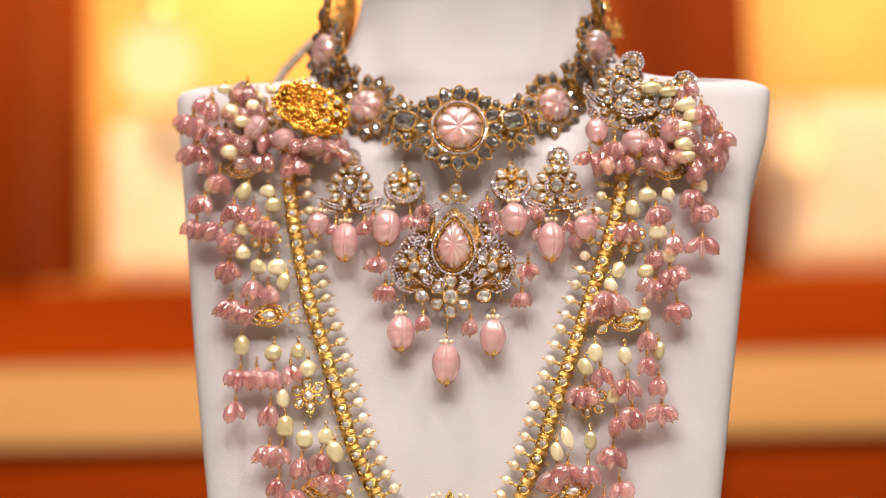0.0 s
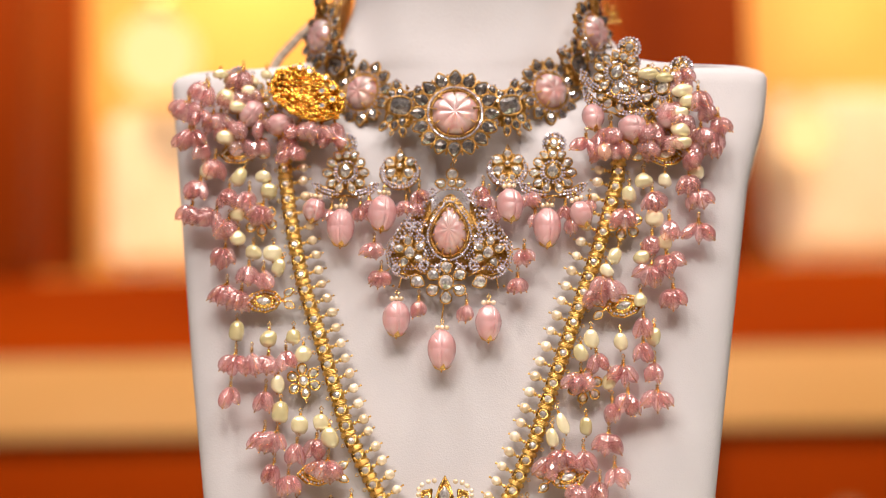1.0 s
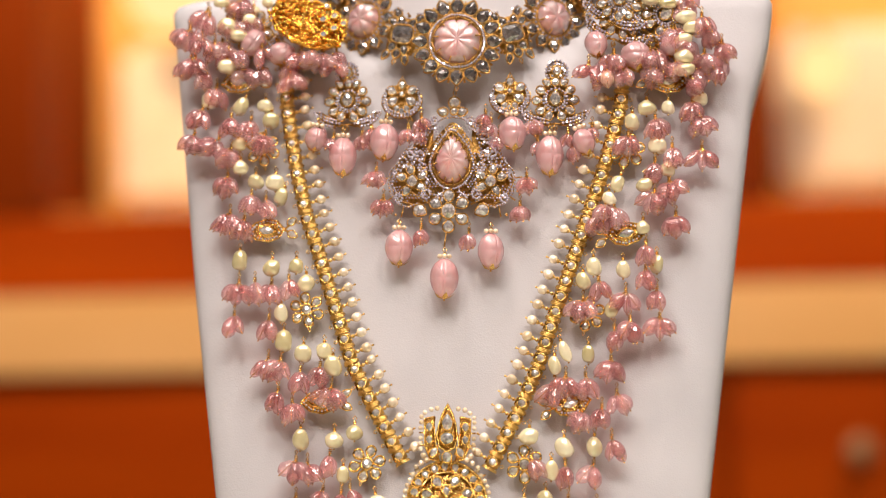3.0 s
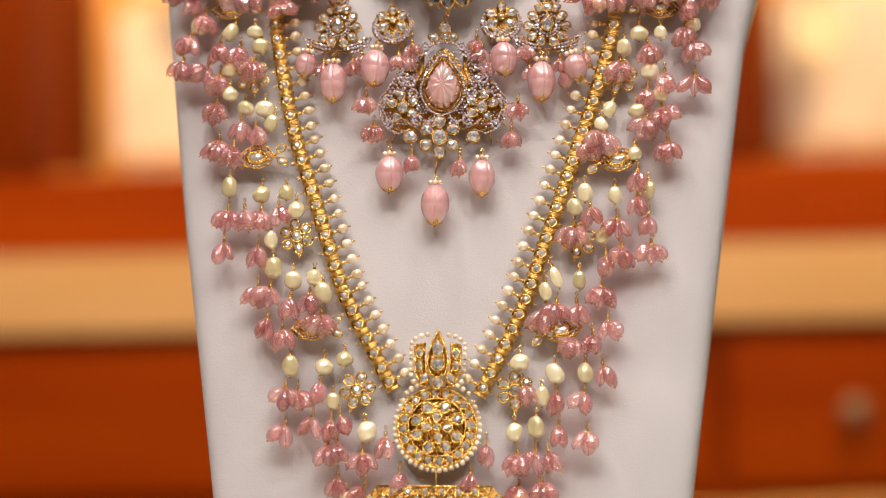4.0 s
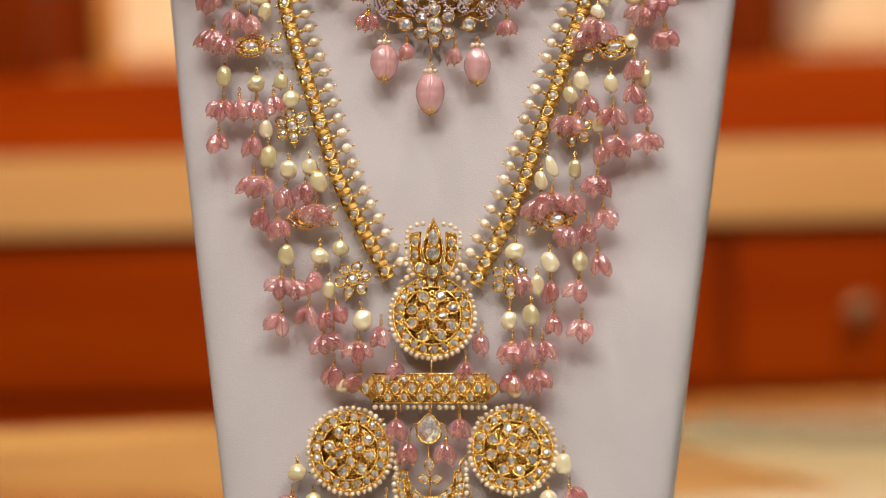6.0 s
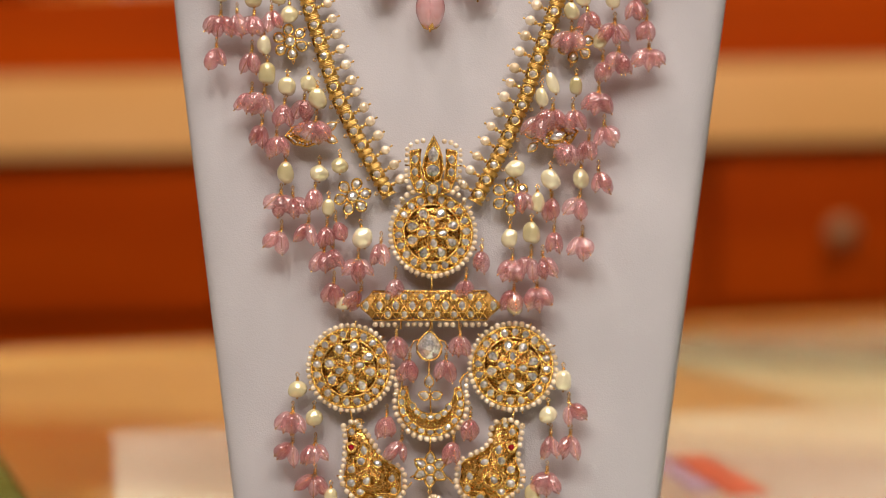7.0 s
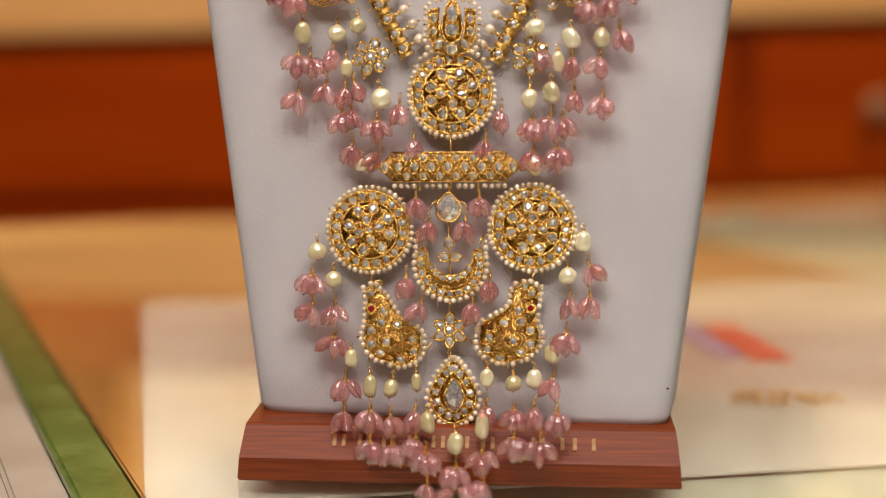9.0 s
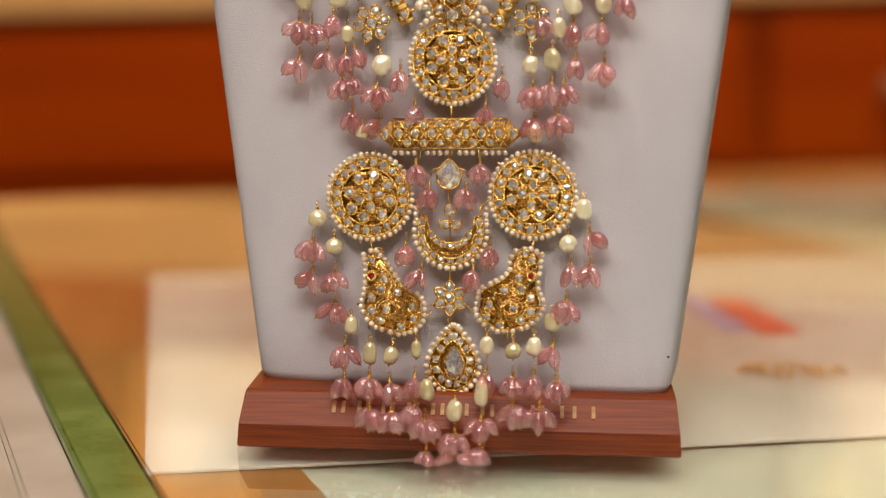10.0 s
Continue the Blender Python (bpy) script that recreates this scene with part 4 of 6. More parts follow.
def peacock(x, z, s, rim, label=""):
    """A gold bird: upright neck with a ruby eye, round body with a raised boss, pearls all round."""
    o = Ornament("peacock_motif", haar, on(x, z, 1.0, 0), label)
    rim = [(s * a, b) for a, b in rim]
    mx, my = s * 1.0, 2.0
    inner = [(mx + (a - mx) * 0.87, my + (b - my) * 0.92) for a, b in rim]
    o.plate(inner[::s], -2.0, -0.35)
    o.wire(inner, 0.6, -0.2, True)
    gap = 0.0
    for a, b in zip(rim, rim[1:] + rim[:1]):
        d = math.hypot(b[0] - a[0], b[1] - a[1])
        while gap < d:
            o.pearl(a[0] + (b[0] - a[0]) * gap / d, a[1] + (b[1] - a[1]) * gap / d, 1.28 * rnd.uniform(0.9, 1.12), rnd.uniform(-0.2, 0.3))
            gap += 2.75 if rnd.random() > 0.16 else 4.0
        gap -= d
    for px, py, a, b, r in ((-8.6, 21.3, 1.6, 1.7, 0), (-2.8, 13.2, 1.5, 2.2, 12), (-4.0, 8.2, 1.8, 1.7, 30), (-8.3, 4.4, 1.8, 1.7, 15), (-8.3, -1.7, 2.0, 1.8, 10), (-4.0, -5.4, 1.9, 1.5, 25),
                            (5.2, -8.4, 1.8, 1.4, -15), (11.0, -4.4, 1.5, 1.6, 0), (10.0, 1.0, 1.5, 1.9, -12), (3.5, 7.5, 1.9, 1.4, -20), (-5.4, 24.4, 1.2, 1.6, -30)):
        o.stone("pear" if b > a else "round", s * px, py, a, b, s * r, z=0.3, w=0.5)
        o.wire([(s * (px + (a + 1.5) * math.cos(t)), py + (b + 1.3) * math.sin(t), 0.1) for t in (0.4, 1.2, 2.0, 2.8, 3.6, 4.4)], 0.36)
    o.kid("eye_stone", stone_mesh("round", 1.3, 1.3, RUBY), Matrix.Translation((s * -8.4, 14.4, 1.2)))
    o.collar("round", s * -8.4, 14.4, 1.3, 1.3, 0, 0.95, 1.0)
    # raised boss: a pear stone in a stepped frame with a beaded arch over it
    bx, by = s * -0.9, 0.0
    for k, (w, zz) in enumerate(((5.6, 0.4), (4.6, 1.4), (3.4, 2.3))):
        o.wire([(bx + s * 0.5 * k + q[0], by + q[1]) for q in outline("leaf", w, w * 0.86, 20)], 0.62, zz, True)
    o.stone("pear", bx, by, 1.6, 2.0, s * -35, z=2.8, w=0.6)
    for i in range(9):
        t = radians(150 - 165 * i / 8)
        ball(o.bm, (bx + s * (0.6 + 5.2 * math.cos(t)), by + 5.0 * math.sin(t), 1.4), 0.62, 6, 4)
    for i in range(60):
        a, b = rim[rnd.randrange(len(rim))]
        f = rnd.uniform(0.35, 0.85)
        ball(o.bm, (mx + (a - mx) * f, my + (b - my) * f, rnd.uniform(-0.5, 0.3)), rnd.uniform(0.35, 0.65), 6, 4)
    for a, b, q in ((-6, 11, 1.8), (-6.4, 17.6, 1.7), (-10, 8.6, 1.3), (8, -7.2, 1.8), (-7, -5.4, 1.5), (7.4, 4.6, 1.9), (12, -1.4, 1.5), (0.6, -8.6, 1.6)):
        o.wire([(s * (a + q * (0.25 + k / 16) * math.cos(k * 0.7)), b + q * (0.25 + k / 16) * math.sin(k * 0.7), 0.4) for k in range(14)], 0.36)
    for a, b in ((-9.2, -7.2), (1.6, -11.4), (11.6, -9.2)):
        o.wire([(s * a, b + 2, 0), (s * a, b - 2.6, 0.2)], 0.42)
    o.wire([(s * -11.6, 1, 0), (s * -15, 1.4, 0)], 0.45)
    o.wire([(s * 15, -1.6, 0), (s * 17.6, -2.4, 0), (s * 19, -0.4, 0)], 0.45)
    o.wire([(s * -8, 25, 0), (s * -9.4, 31, 0)], 0.5)
    o.finish()


peacock(-25.9, 59.5, 1, ((-12.3, 23.7), (-7.3, 26.4), (-1.9, 21.2), (1.8, 15.8), (4.4, 12.1), (10.2, 7.7), (13.1, 6.7), (15.6, 3.7), (16, -4.4), (12.7, -9.2), (8.7, -11), (3.5, -12.1), (-0.7, -10.4),
                         (-6.5, -8.9), (-11.5, -4.2), (-13.4, 1.2), (-11.9, 6.7), (-11.4, 16.6)), "gold peacock motif with pearl outline and ruby eye")
peacock(28.9, 61.6, -1, ((-13, 24), (-7.6, 26.5), (-3.4, 26), (0, 24.8), (1.2, 20.6), (1.2, 16.5), (4.5, 13.2), (13.3, 8.6), (15.4, 6.5), (16.2, -2.7), (13.3, -7.7), (5.8, -11), (-0.9, -10.6),
                         (-6.3, -8.9), (-12.2, -4.4), (-13.8, -1), (-13.8, 4), (-11.3, 9.4), (-12.6, 19)), "gold peacock motif with pearl outline and ruby eye")


def star_and_drop():
    o = Ornament("star_motif", haar, on(1.2, 65.0, 1.0, 0), "six-petalled star of uncut diamonds")
    o.stone("round", 0, 0, 2.0, z=0.8, w=0.6)
    for i in range(6):
        t = 30 + 60 * i
        o.stone("pear", 4.9 * math.cos(radians(t)), 4.9 * math.sin(radians(t)), 1.95, 2.6, t - 90, z=0.3, w=0.6)
    o.wire([(0, -7.6, 0), (0.8, -9.8, 0), (0, -12, 0), (-0.8, -9.8, 0)], 0.35, 0, True)
    for s in (-1, 1):
        o.wire([(s * 6.4, -2.6, 0), (s * 9, -4, 0)], 0.4)
    o.finish()
    d = Ornament("pear_pendant", haar, on(3.0, 37.6, 2.0, 0), "pear-shaped gold pendant with pearl border and large diamond")
    d.stone("pear", 0.6, -1.2, 4.2, 7.2, 0, z=1.2, w=0.5)
    for k, (f, w, zc) in enumerate(((1.0, 0.6, 0), (0.62, 0.5, 0.5))):
        d.wire(outline("pear", 10.6 * f, 14.0 * f, 30), w, zc, True)
    d.plate(outline("pear", 10.4, 13.8, 30), -2.0, -0.6)
    for i, (px, py) in enumerate(outline("pear", 8.0, 10.8, 14)):
        d.stone("pear" if i % 2 else "round", px, py, 1.5, 1.8, math.degrees(math.atan2(py, px)) + 90, z=0.3)
    for i, (px, py) in enumerate(outline("pear", 12.4, 15.6, 30)):
        d.pearl(px, py, 1.4 * rnd.uniform(0.9, 1.1), -0.2)
    for s in (-1, 0, 1):
        d.wire([(s * 9, -13.5 - (s == 0) * 1.2, 0), (s * 11, -17, 0)], 0.4)
    d.finish()


star_and_drop()


# ---- choker: a tilted ring about the neck ----
def carved_mesh(shape, a, b, ribs, h, deep=0.22):
    """A domed stone with flutes that run out from its middle."""
    bm = bmesh.new()
    rim, rows = outline(shape, a, b, 48), 7
    mid = bm.verts.new((0, 0, h * 0.86))
    last = None
    for k in range(1, rows + 1):
        f = k / rows
        ring = []
        for i, (x, y) in enumerate(rim):
            g = abs(math.sin(ribs * math.pi * i / 48))
            z = h * math.sqrt(max(0, 1 - f ** 2.4)) * (1 - deep + deep * g ** 0.5 * min(1, 2 * f)) - (0.8 if k == rows else 0)
            e = 1 - 0.06 * (1 - g) * f
            ring.append(bm.verts.new((x * f * e, y * f * e, z)))
        for i in range(48):
            j = (i + 1) % 48
            bm.faces.new((mid, ring[i], ring[j]) if last is None else (last[i], ring[i], ring[j], last[j]))
        last = ring
    return done(bm, "carved_stone", QUARTZ)


CARVED = {"big": carved_mesh("round", 11.0, 11.0, 8, 4.0), "mid": carved_mesh("round", 8.6, 8.8, 7, 4.6), "pear": carved_mesh("pear", 8.2, 11.6, 12, 3.2, 0.10)}


def round_neck(angle, lift=0.0, out=0.0):
    """World matrix on the choker's ring; angle in degrees from its front, positive to the viewer's right."""
    r, k, t = 0.066, 0.82, radians(angle)
    back = radians(min(abs(angle), 50)) if abs(angle) < 105 else t
    p = Vector((0.004 + r * math.sin(t), 0.100 - r * math.cos(back) - 0.07 * r * math.sin(t), 0.3802 + k * r * (1 - math.cos(t))))
    e = t * (0.66 if abs(angle) < 90 else 0.8)
    n = Vector((math.sin(e), -math.cos(e), 0.12)).normalized()
    x = Vector((math.cos(e), math.sin(e), k * math.sin(t)))
    x = (x - n * x.dot(n)).normalized()
    y = n.cross(x)
    m = Matrix((x, y, n)).transposed().to_4x4()
    return Matrix.Translation(p + n * out / 1000 + y * lift / 1000) @ m @ MM


def choker_round(angle, big):
    o = Ornament("choker_medallion", choker, round_neck(angle, 0, 2.0), "carved pink stone ringed by smoky diamonds" if big else "", ANTIQUE)
    cr, pr, qr, n, a, b = (11.0, 12.7, 17.4, 16, 3.15, 3.7) if big else (8.8, 10.2, 13.4, 12, 2.7, 3.1)
    o.kid("carved_stone", CARVED["big" if big else "mid"], Matrix.Translation((0, 0, 0.8)))
    o.ring(0, 0, cr + 0.4, 0.5, 0.8, 32)
    o.pave(arc(0, 0, pr, 0, 360, 32), 0.62, 1.2)
    o.ring(0, 0, pr + 1.0, 0.45, 0, 36)
    for i in range(n):
        t = 90 + 360 * i / n
        o.stone("pear", qr * math.cos(radians(t)), qr * math.sin(radians(t)), a, b, t - 90, SMOKY, z=0.2, w=0.36)
        o.wire([((pr + 0.6) * math.cos(radians(t + 11)), (pr + 0.6) * math.sin(radians(t + 11)), -0.6), ((qr + b * 0.7) * math.cos(radians(t + 11)), (qr + b * 0.7) * math.sin(radians(t + 11)), -1.4)], 0.6)
    for i in range(9 if big else 7):
        t = 360 * i / (9 if big else 7) + 12
        c, s = math.cos(radians(t)), math.sin(radians(t))
        o.wire([((cr + 0.8) * c, (cr + 0.8) * s, 1.0), (cr * 0.96 * c, cr * 0.96 * s, 2.4), (cr * 0.78 * c, cr * 0.78 * s, 3.5)], 0.36)
    o.plate(arc(0, 0, pr + 0.8, 0, 360, 28)[:-1], -2.6, -2.0)
    if big:
        o.wire([(0, -20.6, 0), (0.9, -22.4, 0), (0, -24.4, 0), (-0.9, -22.4, 0)], 0.4, 0, True)
    o.finish()


def choker_joint(angle):
    o = Ornament("choker_link", choker, round_neck(angle, 0, 2.0), "", ANTIQUE)
    o.stone("cushion", 0, 0.4, 5.2, 4.3, rnd.uniform(-8, 8), SMOKY, z=0.8, w=0.5)
    for s in (-1, 1):
        for px, py, a, b, r in ((2.9, 6.8, 2.0, 2.5, -25), (5.8, 10.0, 1.8, 2.3, -40), (6.8, 5.4, 1.8, 2.2, -70), (3.3, -6.6, 2.0, 2.6, 205), (5.2, -11.0, 1.5, 2.4, 200)):
            o.stone("pear", s * px, py, a, b, s * r, SMOKY, z=0.2)
        o.pave([(s * 4, 11.6), (s * 6.6, 12.4), (s * 8.4, 10.4)], 0.6, 1.2)
        o.wire([(s * 6.8, 3, -0.5), (s * 9, 0, -1), (s * 7, -3, -0.5)], 0.6)
        o.wire([(s * 2.2, -4, -1), (s * 5.5, -9, -1), (s * 5.6, -13.5, -0.6)], 0.55)
    o.stone("leaf", 0, -9.0, 1.9, 2.4, 0, SMOKY, z=0.2)
    o.wire([(0, -11.5, 0), (0.9, -13, 0), (0, -14.8, 0), (-0.9, -13, 0)], 0.4, 0, True)
    o.pave(arc(0, 0.4, 6.6, 20, 160, 8, 5.8), 0.6, 1.2)
    o.plate([(-6.5, -8), (6.5, -8), (8, 0), (6.5, 9), (-6.5, 9), (-8, 0)], -2.6, -1.6)
    for i in range(34):
        ball(o.bm, (rnd.uniform(-8, 8), rnd.uniform(-10, 11), rnd.uniform(-1.6, 0.2)), rnd.uniform(0.6, 1.0), 6, 4)
    o.finish()


choker_round(0, True)
for side in (-1, 1):
    for ang in (42, 79, 116, 150):
        choker_round(side * ang, False)
    for ang in (22.5, 61, 98, 133):
        choker_joint(side * ang)


def beyond_pear(x, y, a=11.2, b=14.8):
    """Whether a point lies outside the pear that holds the carved stone."""
    q = y / b
    return abs(q) > 1 or abs(x) > a * math.sqrt(1 - q * q) * (1 - 0.36 * max(q + 0.15, 0)) * (1 - 0.25 * max(q, 0) ** 3)


def fan_pendant():
    """The large fan-shaped pendant under the choker."""
    o = Ornament("fan_pendant", choker, on(2.0, 325.4, 2.0, 0), "fan-shaped pavé pendant with a carved pink pear stone", ANTIQUE)
    o.kid("carved_stone", CARVED["pear"], Matrix.Translation((0, 0, 0.8)))
    o.wire(outline("pear", 9.0, 12.4, 30), 0.5, 0.6, True)
    o.pave(outline("pear", 10.4, 14.0, 30) + outline("pear", 10.4, 14.0, 30)[:1], 0.62, 1.15)
    o.plate(outline("pear", 13.5, 18.0, 24), -2.4, -1.7)
    for i in range(13):
        x, y = outline("pear", 9.0, 12.4, 13)[i]
        o.wire([(x, y, 0.8), (x * 0.9, y * 0.9, 2.4), (x * 0.76, y * 0.76, 3.2)], 0.36)
    for s in (-1, 1):
        edge = [(0, 20), (4.5, 19.4), (8, 17), (12, 16), (15.5, 12.5), (17.5, 8), (21, 5.6), (23.4, 1.6), (25.6, -2), (28.8, -6), (29.4, -11), (28.4, -16), (25, -20.6), (20, -22.6), (14.6, -20.5)]
        o.pave([(s * x, y) for x, y in edge], 0.5, 1.15)
        o.pave([(s * x, y) for x, y in ((10.5, 15.4), (13.4, 12.2), (15, 8), (18.6, 6.6), (20.6, 2.6), (17.5, -1.5), (19.2, -3.6), (24, -3.4))], 0.62, 1.15)
        o.pave([(s * x, y) for x, y in ((8, 14.6), (11.4, 13.6), (13.6, 9.6), (16.4, 9.4), (19.2, 5), (18, 2.4), (15.4, 0.4))], 0.62, 1.1)
        o.pave([(s * x, y) for x, y in ((9.5, -15.4), (12, -13), (11, -9.8), (13, -7.2), (12.6, -3.6))], 0.6, 1.15)
        o.pave([(s * x, y) for x, y in ((26.6, -7), (27.4, -12), (25.4, -16.6), (21.6, -19.4))], 0.6, 1.2)
        o.pave([(s * x, y) for x, y in ((3.6, -15.2), (6.4, -17.4), (9.4, -16.2))], 0.6, 1.1)
        for x0, y0, r0 in ((14.5, 9.5, 2.6), (18.4, 3.2, 2.4), (22.8, -1.4, 2.2), (15.2, 1.6, 2.2), (13.6, -4.0, 1.9), (25.2, -6.6, 1.9), (8.4, 18.2, 1.8), (24.4, -18.4, 1.8), (11.6, -16.6, 2.0), (5.4, -18.2, 1.7)):
            o.pave([(s * x, y) for x, y in arc(x0, y0, r0, 0, 360, 8)], 0.68, 1.15)
            o.pave([(s * x, y) for x, y in arc(x0, y0, 0.5, 0, 180, 1)], 0.7, 1.0)
        o.plate([(s * x, y) for x, y in ((9, 15), (14.5, 12), (16.5, 7.6), (22.6, 1.2), (27.8, -6), (27.6, -15.6), (20, -21.6), (10, -20), (4, -16), (10.6, -9), (12, -2), (9, 6))], -2.4, -1.9)
        o.wire([(s * 20, -14, -0.4), (s * 14, -19, -0.4), (s * 9, -21, -0.4)], 0.6)
        # close-set diamonds fill the lobes between pear and rim, with small gaps between the scrolls
        for gy in range(-15, 13):
            for gx in range(0, 20):
                x, y = (gx + 0.5 * (gy % 2)) * 1.5 + rnd.uniform(-0.2, 0.2), gy * 1.3 + rnd.uniform(-0.16, 0.16)
                wide = 8 + (17 - y) * 0.78 if y > -7 else 28.5 - max(0.0, -15 - y) * 1.4
                if x < wide and beyond_pear(x, y) and math.hypot(x - 18.2, y + 10.2) > 6.2 and math.hypot(x + 1, y + 24.4) > 9.5 and noise.noise(Vector((x * 0.33, y * 0.33, 4.7))) > -0.02:
                    place = Matrix.Translation((s * x, y, rnd.uniform(-0.1, 0.4))) @ Euler((rnd.uniform(0, 6), rnd.uniform(0, 6), 0)).to_matrix().to_4x4()
                    bmesh.ops.create_icosphere(o.pv, subdivisions=1, radius=0.48, matrix=place)
        o.wire([(s * 8.6, 16, -0.6), (s * 13.8, 12.8, -0.6), (s * 17.6, 6.4, -0.6), (s * 24.6, -1.2, -0.6), (s * 28.6, -10, -0.6), (s * 25.6, -19, -0.6), (s * 16, -22, -0.6)], 0.6)
        fx, fy = s * 18.2, -10.2
        o.stone("pear", fx, fy, 2.6, 2.9, 0, z=1.4)
        for t, rr in ((150, 5.4), (80, 5.6), (20, 5.6), (-60, 5.4), (215, 5.2)):
            t = t if s > 0 else 180 - t
            o.stone("pear", fx + rr * math.cos(radians(t)), fy + rr * math.sin(radians(t)), 1.9, 2.4, t - 90, z=0.6)
        o.stone("pear", s * 14.2, -24.2, 2.9, 3.2, s * 115, z=0.8)
        ball(o.bm, (s * 13, 17.6, 0.8), 1.6)
        ball(o.bm, (s * 25.6, -26, 0), 0.7)
        o.wire([(s * 22, -22, 0), (s * 23, -27, 0)], 0.4)
        o.wire([(s * 29, -9, 0), (s * 32.6, -8.4, 0)], 0.4)
        o.wire([(s * 27.6, -18, 0), (s * 29.6, -19.4, 0)], 0.4)
        o.stone("pear", s * 4.6, 22.4, 2.1, 2.4, -s * 75, z=0.6)
    o.stone("round", 0.8, 22.6, 1.6, z=1.0)
    o.stone("round", 0.8, 26.8, 2.5, 2.5, z=0.6)
    o.stone("round", -1, -24.4, 3.2, 3.5, z=1.4)
    for i in range(6):
        t = 90 + 60 * i
        o.stone("pear", -1 + 6.9 * math.cos(radians(t)), -24.4 + 6.9 * math.sin(radians(t)), 2.6, 2.9, t + 90, z=0.8)
    o.wire([(0.8, 29.5, 0), (1.6, 31.4, 0), (0.8, 33.4, 0), (0, 31.4, 0)], 0.4, 0, True)
    o.wire([(-2, -34, 0), (-2.8, -41, 0)], 0.4)
    o.finish()


fan_pendant()
for x, z, a, b in ((-22.0, 284.3, 6.5, 8.3), (-0.9, 270.1, 6.6, 9.2), (20.3, 282.6, 6.3, 8.3)):
    melon(choker, x, z, a, b, 0, 2.0)
for x, z, angs in ((-33.0, 320.5, (-55, -20, 10, 35)), (-29.5, 307.5, (-35, -8, 14, 34)), (36.5, 317.5, (10, 45, -25)), (33.5, 304.5, (-40, -12, 14, 36)), (-11.8, 293.8, (-25, 2, 24)), (10.2, 292.0, (-28, 0, 20))):
    tassel(choker, x, z, angs, 2.0, 0.78)


def ear_pendant(x, z, s, rot=0.0, out=1.5):
    """A chandelier pendant: small rosette, fan of petals round a pear stone, pavé wings."""
    o = Ornament("chandelier_pendant", choker, on(x, z, out, rot), "", ANTIQUE)
    o.stone("pear", 0, 1.6, 2.7, 3.6, 0, z=1.6)
    o.pave(arc(0, 1.2, 4.4, 150, 390, 14), 0.62, 1.1)
    for t in (0, 38, 142, 180, 218, 250, 290, 322):
        o.stone("pear", 8.4 * math.cos(radians(t)), 0.6 + 7.6 * math.sin(radians(t)), 1.9, 2.3, t + 90, z=0.4)
    o.stone("round", 0, 9.4, 1.9, 1.9, z=0.6)
    for q in (-1, 1):
        o.pave([(q * 15.6, -4.4), (q * 14, -8), (q * 10, -10.6), (q * 5.4, -11.6)], 0.65, 1.15)
        o.pave([(q * 15.6, -4.4), (q * 12.4, -4.8), (q * 10.6, -6)], 0.6, 1.15)
        o.wire([(q * 15.6, -5), (q * 10, -10), (q * 4, -11), (0, -10)], 0.5, -0.8)
        o.wire([(q * 11.6, -9.8, 0), (q * 12.6, -13, 0)], 0.38)
    o.plate([(-8, -7), (8, -7), (9, 2), (5, 8), (-5, 8), (-9, 2)][::-1], -2.2, -1.6)
    o.plate(arc(0.5 * s, 14.4, 4.8, 0, 360, 18)[:-1], -1.2, -0.5)
    o.pave(arc(0, 0.8, 5.6, 0, 360, 20, 5.2), 0.6, 1.15)
    for q in (-1, 1):
        o.pave([(q * 14, -6.2), (q * 11, -8.2), (q * 7, -9.6), (q * 2, -10.2)], 0.65, 1.15)
        o.pave([(q * 12.4, -6), (q * 9.4, -7.4), (q * 4, -8.8)], 0.65, 1.15)
        o.plate([(q * 15, -4.8), (q * 13.4, -8), (q * 9.6, -10.4), (q * 4, -11.2), (q * 4, -8), (q * 10, -5.6)], -1.4, -0.6)
        o.stone("pear", q * 4.0, 9.0, 1.6, 2.0, q * -60, z=0.6)
    for t in (20, 90, 160, 230, 310):
        o.stone("round", 0.5 * s + 2.9 * math.cos(radians(t)), 14.4 + 2.9 * math.sin(radians(t)), 0.9, 0.9, 0, z=0.5, w=0.3)
    o.stone("round", 0.5 * s, 14.6, 1.9, 2.1, z=0.8)
    o.pave(arc(0.5 * s, 14.4, 5.0, -60, 240, 16), 0.75, 1.3)
    o.pave(arc(0.5 * s, 14.4, 3.6, -20, 200, 10), 0.6, 1.3)
    o.wire([(0, -10.6, 0), (0.9, -12.4, 0), (0, -14.4, 0), (-0.9, -12.4, 0)], 0.38, 0, True)
    o.finish()


